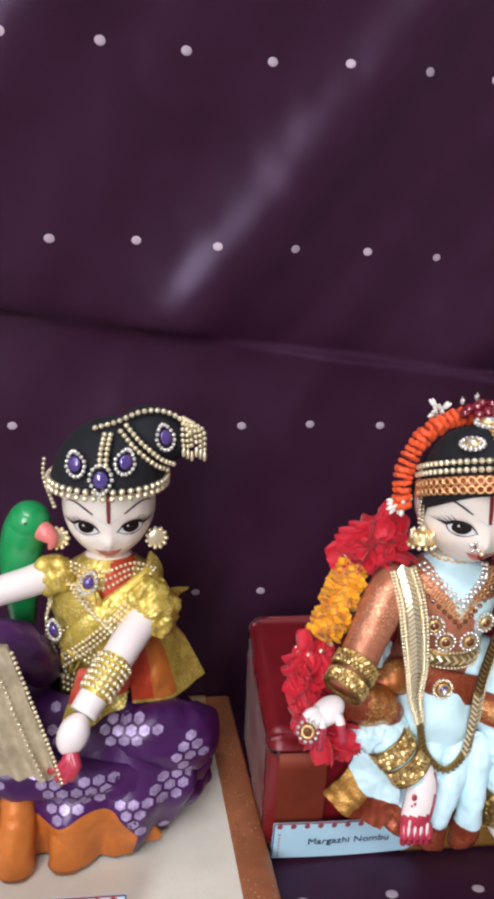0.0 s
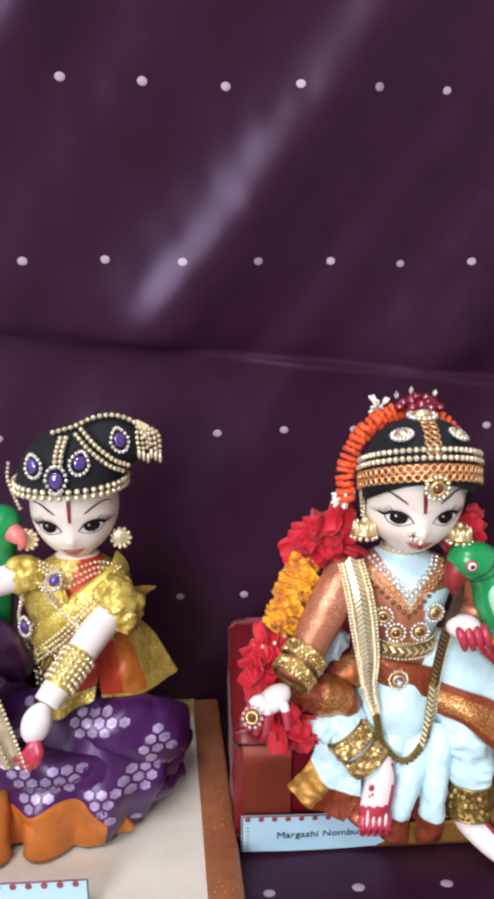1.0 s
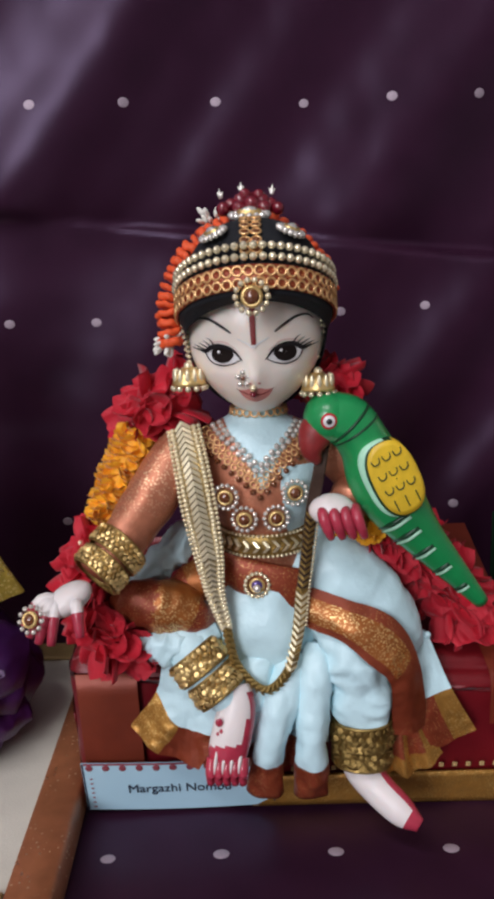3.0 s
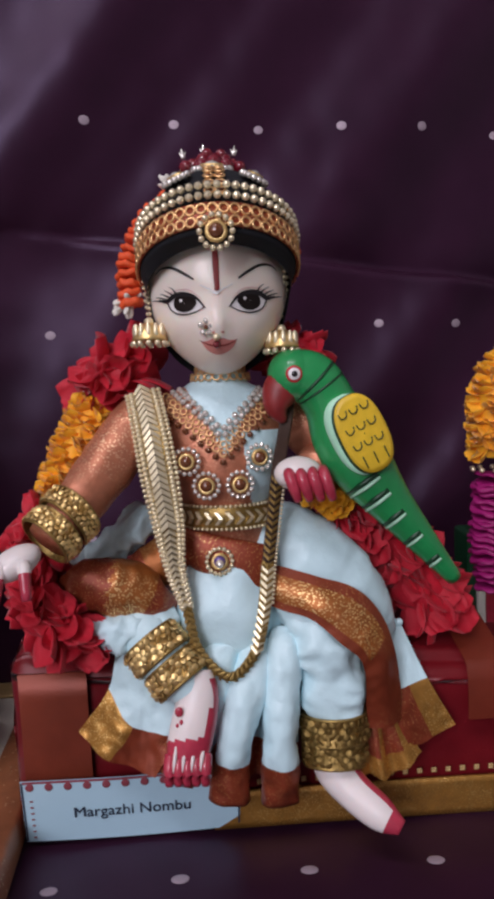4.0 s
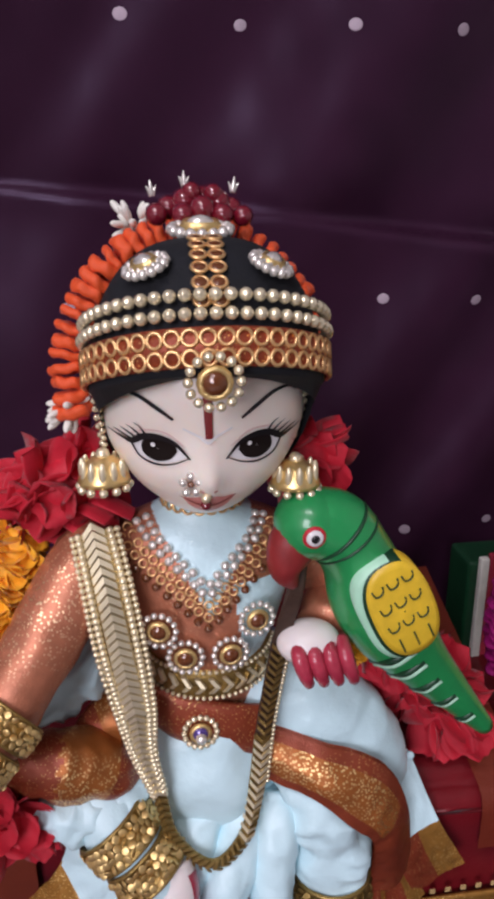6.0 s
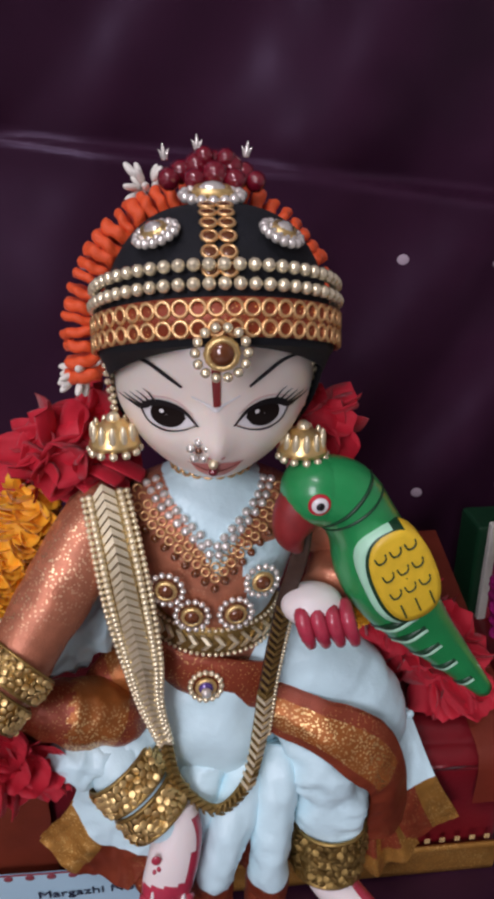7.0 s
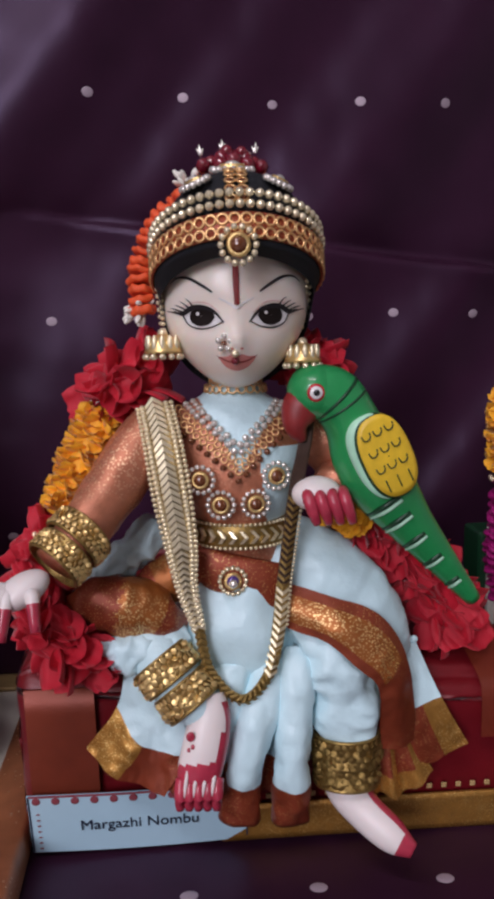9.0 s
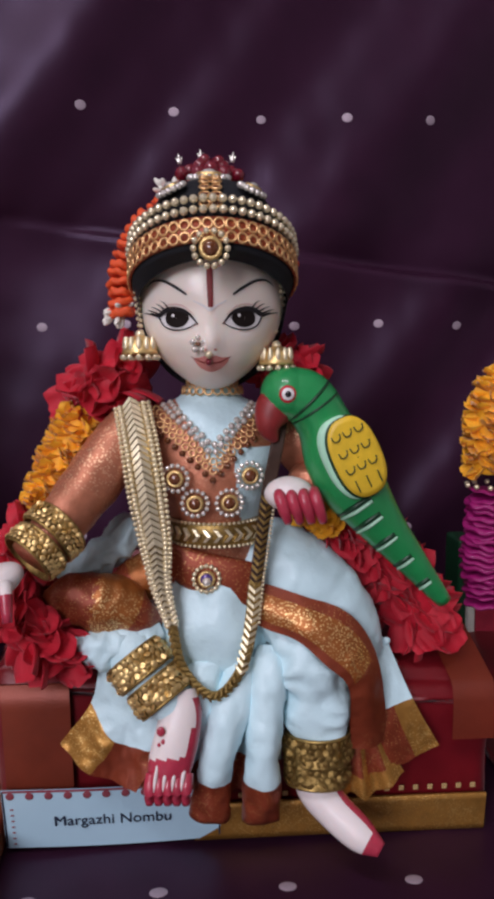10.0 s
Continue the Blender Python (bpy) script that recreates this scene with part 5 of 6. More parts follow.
def jewellery():
    jhumka((0.1505, 0.308, 0.2265), "gold bell earring fringed with pearls")
    jhumka((0.2045, 0.309, 0.2220), "gold bell earring fringed with pearls")
    for s, x0, x1 in ((-1, 0.1495, 0.1510), (1, 0.2070, 0.2042)):
        m = thing("ear_chain", (x0, 0.302, 0.25), "string of small pearls from headband to ear", "jewellery", "ear chains")
        bead_row(m, [(x0 - 0.0005 * s, 0.304, 0.258), (x0 - 0.0010 * s, 0.309, 0.246), (x1, 0.312, 0.233)], BALL_GOLD, 0.0009, 0.0022)
        bead_row(m, [(x0 + 0.0006 * s, 0.307, 0.257), (x0 + 0.0004 * s, 0.312, 0.245), (x1 + 0.0006 * s, 0.314, 0.233)], BALL_PEARL, 0.0010, 0.0026)
    n = thing("nose_ring", tuple(MAIN_FACE.at(-0.0042, -0.0165)), "small crystal nose ring with a gold drop", "jewellery")
    c = Vector(MAIN_FACE.at(-0.0046, -0.0165, 0.001))
    piece("stone", BALL_AMBER, n, c, scale=0.001)
    for k in range(5):
        a = 2 * math.pi * k / 5 + 0.3
        piece("crystal", BALL_CRYSTAL, n, c + Vector((0.0022 * math.cos(a), -0.0002, 0.0025 * math.sin(a))), scale=0.0012)
    piece("drop", BALL_GOLD, n, MAIN_FACE.at(-0.0008, -0.0205, 0.001), scale=0.0014)
    piece("drop_stone", BALL_RUBY, n, MAIN_FACE.at(-0.0008, -0.0232, 0.0014), scale=0.0015)
    ch = thing("choker", (0.179, 0.3305, 0.2105), "gold choker of small ringed stones", "necklace", "necklaces")
    for z, r in ((0.2085, 0.0128), (0.2125, 0.0108)):
        for k in range(22):
            a = 2 * math.pi * k / 22
            d = Vector((math.cos(a), math.sin(a), 0.15))
            piece("hoop", HOOP_ROSE, ch, Vector((0.179, 0.3305, z)) + d * r, d, (0, 0, 1), 0.0016)
    v = thing("v_necklace", (0.1785, 0.312, 0.19), "broad v-shaped necklace of crystals and ringed brown stones", "necklace", "necklaces")
    for (xa, za), (xm, zm), (xb, zb), me, r, st in (
            ((0.1610, 0.2055), (0.1785, 0.1885), (0.1960, 0.2055), BALL_CRYSTAL, 0.0015, 0.0034),
            ((0.1580, 0.2045), (0.1785, 0.1852), (0.1985, 0.2045), BALL_CRYSTAL, 0.0015, 0.0034),
            ((0.1550, 0.2030), (0.1785, 0.1820), (0.2005, 0.2030), HOOP_ROSE, 0.0013, 0.0036),
            ((0.1530, 0.2005), (0.1785, 0.1782), (0.2020, 0.2005), HOOP_ROSE, 0.0013, 0.0036),
            ((0.1520, 0.1975), (0.1785, 0.1745), (0.2030, 0.1975), BALL_AMBER, 0.0014, 0.0040)):
        ln = []
        for k in range(11):
            u = k / 10
            if u < 0.5:
                x, z = xa + (xm - xa) * u * 2, za + (zm - za) * u * 2
            else:
                x, z = xm + (xb - xm) * (u * 2 - 1), zm + (zb - zm) * (u * 2 - 1)
            ln.append(chest(x, z, 0.0012))
        bead_row(v, ln, me, r, st)
    r = thing("rosette_necklace", (0.178, 0.309, 0.17), "four gold rosettes ringed with crystals on the chest", "necklace", "necklaces")
    for x, y, z in ((0.1632, 0.3085, 0.1755), (0.1710, 0.3090, 0.1650), (0.1850, 0.3090, 0.1650), (0.1935, 0.3100, 0.1760)):
        rosette((x, min(y, chest(x, z)[1] - 0.0005), z), ((x - 0.179) * 14, -1, 0), 0.0064, "", 14, BALL_CRYSTAL, BALL_AMBER, r)
    w = rosette((0.1752, 0.3142, 0.1318), (0, -1, 0.1), 0.0066, "round waist brooch with a dark stone and pearls", 16, BALL_PEARL, BALL_VIOLET, name="brooch")
    piece("crystal", BALL_CRYSTAL, w, (0.1752, 0.3114, 0.1314), scale=0.0019)
    b = thing("waist_belt", (0.180, 0.337, 0.150), "gold chevron belt round the waist", "belt")
    bm = bmesh.new()
    rows = []
    for z, k in ((0.1445, 0.0008), (0.1455, 0.0020), (0.1550, 0.0020), (0.1562, 0.0008)):
        rows.append([(0.1798 + (0.0212 + k) * math.cos(a), 0.3400 + (0.0242 + k) * math.sin(a), z) for a in [2 * math.pi * j / 48 for j in range(48)]])
    grid(bm, rows, 0, True)
    part("band", local(bm, b), "dull_gold", b)
    for k in range(13):
        a = radians(205 + 130 * k / 12)
        d = Vector((math.cos(a), math.sin(a), 0))
        piece("link", LINK, b, Vector((0.1798 + 0.0236 * d.x, 0.3400 + 0.0266 * d.y, 0.1502)), d, d.cross(Vector((0, 0, 1))), 0.0058)
    for z in (0.1455, 0.1553):
        for k in range(30):
            a = radians(195 + 150 * k / 29)
            piece("bead", BALL_GOLD, b, (0.1798 + 0.0236 * math.cos(a), 0.3400 + 0.0266 * math.sin(a), z), scale=0.0008)
    c = thing("long_chain", (0.177, 0.300, 0.0835), "long flat gold link chain looped over the lap", "chain")
    left = [(0.1455, 0.3185, 0.2050), (0.1490, 0.3095, 0.1890), (0.1518, 0.3065, 0.1700), (0.1548, 0.3065, 0.1490), (0.1565, 0.3080, 0.1310), (0.1606, 0.3075, 0.1150), (0.1650, 0.3060, 0.0965), (0.1775, 0.3040, 0.0850), (0.1890, 0.3050, 0.0960), (0.1935, 0.3085, 0.1143), (0.1955, 0.3105, 0.1310)]
    right = [(0.1955, 0.3105, 0.1310), (0.1974, 0.3110, 0.1436), (0.2005, 0.3075, 0.1686), (0.2040, 0.3035, 0.1880), (0.2065, 0.3085, 0.2000)]
    sd = [(1, 0, 0.3), (1, 0, 0.3), (1, 0, 0.3), (1, 0, 0.25), (1, 0, 0.15), (1, 0, 0.05), (0.8, 0, 0.6), (0.1, 0, 1), (-0.8, 0, 0.6), (-1, 0, 0.15), (-1, 0, 0.2)]
    bm = bmesh.new()
    ribbon(bm, left, sd, [0.0120, 0.0130, 0.0130, 0.0105, 0.0070, 0.0042, 0.0036, 0.0036, 0.0042, 0.0056, 0.0056], 0, 80, 0.001)
    part("backing", local(bm, c), "dull_gold", c, "dull gold backing")
    # dark ribbon paints the shadow lying on the chain's right end
    bm = bmesh.new()
    ribbon(bm, right, (1, 0, -0.15), 0.0052, 0, 30, 0.001)
    part("shaded_end", local(bm, c), "twig", c, "end of the chain with its shade painted dark brown")
    chain_links(c, left[:4], 0.0074, 0.0026, LINK, 0.0)
    chain_links(c, left[3:6], 0.0056, 0.0026, LINK, 0.0)
    # duller links put shade into the lower loop and the right strand
    chain_links(c, left[5:10], 0.0046, 0.0026, LINK_SHADE)
    chain_links(c, left[8:], 0.0056, 0.0030, LINK)
    chain_links(c, right[:3], 0.0052, 0.0030, LINK_SHADE)
    for k, r, st in ((-0.0050, 0.0013, 0.0017), (0.0050, 0.0013, 0.0017), (-0.0070, 0.0010, 0.0019), (0.0072, 0.0010, 0.0019)):
        bead_row(c, [(x + k * w, y - 0.0005, z + k * w * 0.2) for (x, y, z), w in zip(left[:6], (0.95, 1, 1, 0.82, 0.52, 0.3))], BALL_GOLD, r, st)
    bead_row(c, [(x + 0.0032, y - 0.0004, z) for x, y, z in left[9:] + right[1:3]], BALL_GOLD, 0.0007, 0.0016)


jewellery()


SEQ_GOLD = mesh_of("sequin", ball_fn, "gold")


def sequin_band(name, at, axis, r, width, label, mats="dull_gold", n=30, squash=1.0, seq=SEQ_GOLD):
    """A band with two rows of overlapping sequins."""
    e = thing(name, at, label, "bangle", "bangles")
    z = Vector(axis).normalized()
    x = z.orthogonal().normalized()
    y = z.cross(x)
    at = Vector(at)
    bm = bmesh.new()
    rows = []
    for h, k in ((-0.64, 0.0), (-0.64, 0.0007), (-0.56, 0.0013), (-0.5, 0.0006), (0.5, 0.0006), (0.56, 0.0013), (0.64, 0.0007), (0.64, 0.0)):
        rows.append([at + z * h * width + (x * math.cos(a) + y * math.sin(a) * squash) * (r + k) for a in [2 * math.pi * j / 32 for j in range(32)]])
    grid(bm, rows, 0, True)
    part("band", local(bm, e), mats, e)
    for row in (-0.39, -0.13, 0.13, 0.39):
        for k in range(n):
            a = 2 * math.pi * (k + (0.5 if row in (-0.39, 0.13) else 0)) / n
            d = x * math.cos(a) + y * math.sin(a) * squash
            nn = d.normalized() + Vector([rng.uniform(-0.75, 0.75) for _ in range(3)])
            piece("sequin", seq, e, at + z * row * width + d * (r + 0.0012), nn, z, (width * 0.155, width * 0.155, 0.0003))
    return e


AX_L = (0.60, -0.30, -0.74)
sequin_band("bracelet", (0.1165, 0.2980, 0.1570), (0.62, 0.55, 0.56), 0.0112, 0.0072, "gold sequin bracelet on the sleeve's cuff")
sequin_band("bracelet", (0.1105, 0.2922, 0.1510), (0.62, 0.55, 0.56), 0.0106, 0.0072, "gold sequin bracelet on the sleeve's cuff")
sequin_band("anklet", (0.1470, 0.3105, 0.0968), AX_L, 0.0120, 0.0092, "wide gold sequin anklet above the stained foot")
sequin_band("anklet", (0.1550, 0.3065, 0.0874), AX_L, 0.0115, 0.0092, "wide gold sequin anklet above the stained foot")
sequin_band("anklet", (0.2226, 0.3150, 0.0570), (0.0, -0.12, -1), 0.0136, 0.0095, "wide dull gold sequin anklet below the trouser", seq=mesh_of("sequin", ball_fn, "dull_gold"))
sequin_band("anklet", (0.2220, 0.3135, 0.0462), (-0.03, -0.25, -1), 0.0128, 0.0095, "wide dull gold sequin anklet below the trouser", seq=mesh_of("sequin", ball_fn, "dull_gold"))
rosette((0.0862, 0.2698, 0.1395), (-0.3, -0.9, 0.4), 0.0062, "round crystal finger ring", 11, BALL_CRYSTAL, BALL_AMBER, name="finger_ring")
from mathutils import bvhtree


# ---- second doll with its bird ----
SECOND_FACE = Face((-0.0185, 0.3720, 0.2270), (0.0272, 0.0275, 0.0345), 2, 3)


def second_doll():
    S = ["skin", "hair", "purple", "orange", "mirror", "tissue", "ink", "eye_white", "iris", "lips", "tilak", "blush", "red_cl", "skin_w", "alta", "beige"]
    SK, HA, PU, OR, MI, TS, IN, EW, IR, LI, TI, BL, RC, SW, AL, BE = range(16)
    bm = bmesh.new()
    f = SECOND_FACE
    f.head(bm, SK)
    f.paint(bm, SK, EW, IR, IN, LI, TI, BL)
    rows = []
    c = Vector((-0.0185, 0.3635, 0.2440))
    for i in range(21):
        th = math.pi * 0.5 * i / 20
        k = math.sin(th) ** 0.75
        rows.append([(c.x + 0.0325 * k * math.cos(a) + 0.006 * math.cos(th), c.y + 0.0345 * k * math.sin(a), c.z + 0.0350 * math.cos(th)) for a in [2 * math.pi * j / 48 for j in range(48)]])
    for k in range(1, 6):
        d = k / 5
        rows.append([(c.x + (0.0325 - 0.004 * d) * math.cos(a), c.y + ((0.0345 - 0.012 * d) if math.sin(a) < 0 else 0.0345) * math.sin(a), c.z - (0.003 + 0.03 * max(0.0, math.sin(a))) * d) for a in [2 * math.pi * j / 48 for j in range(48)]])
    grid(bm, rows, HA, True)
    ell(bm, (0.007, 0.366, 0.2690), (0.0205, 0.021, 0.0165), HA, (0, 25, 0))
    ell(bm, (-0.0185, 0.382, 0.225), (0.026, 0.022, 0.03), HA)
    tors = [(0.095, -0.022, 0.382, 0.032, 0.026), (0.115, -0.022, 0.380, 0.026, 0.022), (0.135, -0.022, 0.378, 0.026, 0.021), (0.160, -0.022, 0.376, 0.033, 0.021), (0.178, -0.021, 0.376, 0.034, 0.018), (0.190, -0.020, 0.377, 0.017, 0.013), (0.197, -0.019, 0.377, 0.009, 0.009), (0.208, -0.019, 0.377, 0.0085, 0.0085)]
    q = catmull(tors, 40)

    def pick(i, j):
        z, x = q[i][0], q[i][1] + q[i][3] * math.cos(2 * math.pi * j / 48)
        if z > 0.192:
            return SK
        if z < 0.122:
            return RC if x > -0.02 else TS
        return RC if abs(x + 0.030 - (z - 0.15) * 0.5) < 0.008 and z > 0.145 else TS
    grid(bm, [[Vector((p[1] + p[3] * math.cos(a), p[2] + p[4] * math.sin(a), p[0])) * 1.0 for a in [2 * math.pi * j / 48 for j in range(48)]] for p in q], TS, True, pick)
    # drape over the shoulder and its gauzy frill
    ribbon(bm, [(-0.045, 0.3565, 0.140), (-0.030, 0.3530, 0.155), (-0.012, 0.3535, 0.168), (0.006, 0.3600, 0.180), (0.010, 0.374, 0.187)], (0.5, -0.1, -0.9), [0.012, 0.016, 0.018, 0.018, 0.016], TS, 30, bulge=0.002)
    tube(bm, [(-0.004, 0.362, 0.178, 0.010), (0.006, 0.359, 0.168, 0.0135), (0.009, 0.356, 0.158, 0.0125), (0.006, 0.352, 0.150, 0.0085)], TS, 40, 36, wr=0.005, wf=170)
    sheet(bm, [[(0.004, 0.358, 0.170), (0.012, 0.362, 0.176)], [(0.012, 0.362, 0.158), (0.022, 0.367, 0.166)]], 16, 8, TS, 0.002, 2, 0.002, 120)
    # hanging end of the drape
    sheet(bm, [[(-0.006, 0.358, 0.153), (0.002, 0.361, 0.153), (0.014, 0.370, 0.154)], [(-0.006, 0.353, 0.128), (0.009, 0.359, 0.127), (0.0290, 0.380, 0.1300)], [(-0.004, 0.350, 0.1065), (0.014, 0.356, 0.1015), (0.0420, 0.384, 0.1020)]], 36, 24, RC, 0.0016, 1.5, 0.002, 90, lambda i, j: TS if j > 24 or i > 22 else OR if j > 13 else RC, thick=0.002)
    sheet(bm, [[(-0.036, 0.351, 0.128), (-0.020, 0.349, 0.129), (-0.004, 0.351, 0.129)], [(-0.045, 0.338, 0.1005), (-0.028, 0.336, 0.1010), (-0.008, 0.344, 0.1080)]], 30, 18, RC, 0.0018, 2, 0.0015, 90, lambda i, j: TS if i > 10 else RC, thick=0.002)
    sheet(bm, [[(-0.006, 0.354, 0.172), (0.006, 0.358, 0.1765)], [(0.002, 0.354, 0.154), (0.012, 0.363, 0.158), (0.0300, 0.383, 0.1660)]], 18, 10, TS, 0.0015, 2, 0.002, 120)
    # arms
    tube(bm, [(0.003, 0.354, 0.160, 0.0095), (-0.007, 0.339, 0.1515, 0.0098), (-0.018, 0.322, 0.140, 0.0088), (-0.029, 0.309, 0.127, 0.0078)], SW, 24, 18, pick=lambda i, j: TS if 11 < i < 20 else SW)
    ell(bm, (-0.0335, 0.3035, 0.1185), (0.0085, 0.0075, 0.0125), SW, (0, 20, 0))
    fingers(bm, (-0.0345, 0.3015, 0.112), [(-0.046, 0.301, 0.098), (-0.042, 0.2985, 0.095), (-0.038, 0.297, 0.0945), (-0.0345, 0.2965, 0.096)], 0.003, AL, AL, (0.003, -0.003, 0.0))
    tube(bm, [(-0.050, 0.370, 0.183, 0.010), (-0.064, 0.362, 0.1805, 0.0092), (-0.085, 0.354, 0.1765, 0.0085), (-0.100, 0.346, 0.172, 0.0075)], SW, 20, 18)
    ell(bm, (-0.107, 0.342, 0.171), (0.0095, 0.006, 0.007), SW)
    # skirt with an orange pleated hem
    n = 180
    ctr = Vector((-0.028, 0.376))
    rows = []
    for k in range(25):
        row = []
        for j in range(n):
            a = 2 * math.pi * j / n
            edge = 0.052 + 0.004 * math.cos(a * 9 + 1.0) - 0.030 * min(1.0, max(0.0, (math.cos(a) - 0.2) * 2.4))
            z = 0.110 + (edge - 0.110) * k / 16 if k <= 16 else edge + (0.0180 - edge) * (k - 16) / 8
            u = (0.110 - z) / 0.092
            rx, ry = 0.030 + 0.047 * min(1.0, u * 1.9) ** 0.7, 0.026 + 0.036 * min(1.0, u * 1.5) ** 0.75
            fo = 1 + (0.05 * u + 0.05 * max(0, k - 14) / 10) * math.cos(a * 15 + 2 * math.sin(a * 2)) * (1.0 if math.sin(a) < 0.3 else 0.3)
            fo *= 1 - 0.012 * max(0, k - 15)
            if u > 0.6 and math.cos(a) > 0:
                fo *= 1 - 0.75 * (u - 0.6) * math.cos(a)
            p = Vector((ctr.x + rx * fo * math.cos(a), ctr.y + ry * fo * math.sin(a), z))
            p += Vector((math.cos(a), math.sin(a), 0)) * 0.002 * noise.noise(p * 70)
            row.append(p)
        rows.append(row)

    def skirt(i, j):
        return OR if i >= 16 and math.cos(2 * math.pi * j / n) < 0.35 else PU
    grid(bm, rows, PU, True, skirt)
    # pleats of the hem
    for x, y, zt, w in ((-0.125, 0.338, 0.066, 0.0105), (-0.0975, 0.327, 0.066, 0.0105), (-0.0690, 0.3205, 0.066, 0.0100), (-0.0405, 0.3235, 0.065, 0.0092)):
        tube(bm, [(x + 0.001, y + 0.007, zt, w * 0.88, 0.0060), (x, y + 0.0035, 0.052, w * 0.97, 0.0075), (x - 0.001, y, 0.036, w, 0.0085), (x - 0.0018, y - 0.0015, 0.0178, w * 1.12, 0.0090)], OR, 28, 26, wr=0.0016, wf=90, up=(0, -1, 0))
    sheet(bm, [[(-0.0290, 0.3300, 0.0770), (-0.0240, 0.3300, 0.0775), (-0.018, 0.332, 0.074)], [(-0.0310, 0.3230, 0.0480), (-0.0160, 0.3250, 0.0480), (0.000, 0.332, 0.048)], [(-0.0330, 0.3220, 0.0185), (-0.0100, 0.3270, 0.0180), (0.0150, 0.3370, 0.0200)]], 30, 20, OR, 0.0016, 2, 0.0016, 80, thick=0.003)
    # gauze cap sleeve and loose gauze edges
    ell(bm, (-0.0500, 0.366, 0.1825), (0.0130, 0.0130, 0.0120), TS, None, 30, 20, 0.004, 170)
    rg = random.Random(11)
    for k in range(26):
        x = rg.uniform(-0.052, 0.014)
        z = rg.uniform(0.128, 0.186)
        y = 0.3765 - 0.0215 * math.sqrt(max(0.05, 1 - ((x + 0.021) / 0.036) ** 2)) - 0.0012
        d = Vector((rg.uniform(-1, 1), -0.15, rg.uniform(-0.8, 0.8))).normalized() * rg.uniform(0.006, 0.011)
        ribbon(bm, [(x, y, z), (x + d.x * 0.5, y - 0.002, z + d.z * 0.5), (x + d.x, y - 0.001, z + d.z)], (0.3, -0.3, 1), [0.004, 0.006, 0.003], TS, 8, 0.0006, 3, 0.0008)
    # knee with its folds
    tube(bm, [(-0.056, 0.362, 0.120, 0.010), (-0.066, 0.349, 0.142, 0.014), (-0.080, 0.343, 0.149, 0.0165), (-0.095, 0.345, 0.138, 0.017), (-0.106, 0.350, 0.10, 0.018), (-0.106, 0.355, 0.05, 0.018)], PU, 40, 22, wr=0.003, wf=80)
    tube(bm, [(-0.034, 0.354, 0.088, 0.012, 0.012), (0.000, 0.350, 0.0850, 0.018, 0.019), (0.025, 0.354, 0.0770, 0.019, 0.024), (0.0435, 0.366, 0.069, 0.010, 0.017)], PU, 48, 36, wr=0.0030, wf=55)
    # lower fold swept round to the side
    tube(bm, [(-0.128, 0.345, 0.074, 0.008, 0.010), (-0.098, 0.331, 0.076, 0.009, 0.012), (-0.062, 0.325, 0.0750, 0.009, 0.0125), (-0.032, 0.3255, 0.0730, 0.009, 0.0120), (-0.006, 0.3320, 0.0640, 0.009, 0.0105), (0.014, 0.3420, 0.0490, 0.009, 0.0120), (0.030, 0.354, 0.0400, 0.009, 0.0120), (0.042, 0.368, 0.040, 0.006, 0.008)], PU, 80, 32, wr=0.0030, wf=80)
    # woven silver hexagons lying on the purple cloth in loose groups
    bm.normal_update()
    bm.faces.index_update()
    tree = bvhtree.BVHTree.FromBMesh(bm)
    bm.faces.ensure_lookup_table()
    purple = [fc.material_index == PU for fc in bm.faces]
    ray = Vector((0.12, 1.0, -0.30)).normalized()
    hexes = []
    for r in range(16):
        for k in range(24):
            x, z = -0.118 + 0.0078 * k + 0.0039 * (r % 2), 0.030 + 0.0062 * r
            if noise.noise(Vector((x * 44, z * 52, 0.7))) < -0.02:
                continue
            o = Vector((x, 0.33, z)) - ray * 0.12
            pts = []
            for c in range(7):
                a = math.pi * (c + 0.5) / 3
                e = o + (Vector((0.0035 * math.cos(a), 0, 0.0032 * math.sin(a))) if c < 6 else Vector())
                h = tree.ray_cast(e, ray)
                if h[0] is None or not purple[h[2]] or abs(h[1].dot(ray)) < 0.25:
                    break
                pts.append(h[0] - ray * 0.0004)
            if len(pts) == 7 and max((p - pts[6]).length for p in pts) < 0.0065:
                hexes.append(pts)
    for pts in hexes:
        vs = [bm.verts.new(p) for p in pts]
        for c in range(6):
            fc = bm.faces.new((vs[c], vs[(c + 1) % 6], vs[6]))
            fc.material_index, fc.smooth = MI, True
    finish("doll", bm, S, label="seated doll in a purple and orange skirt and gold tissue blouse", category="doll")
    # lace cloth across the lap
    bm = bmesh.new()
    sheet(bm, [[(-0.0665, 0.306, 0.170), (-0.085, 0.310, 0.166), (-0.105, 0.318, 0.150)], [(-0.052, 0.302, 0.130), (-0.074, 0.304, 0.125), (-0.100, 0.312, 0.112)], [(-0.0395, 0.299, 0.092), (-0.062, 0.302, 0.094), (-0.095, 0.308, 0.092)]], 40, 24, 0, 0.0022, 4, 0.0015, 120, thick=0.003)
    finish("lace_cloth", bm, "beige", label="beige pleated lace cloth held across the doll's lap", category="cloth")
    lace = thing("lace_trim", (-0.053, 0.298, 0.130), "string of small gold beads along the lace cloth", "trim")
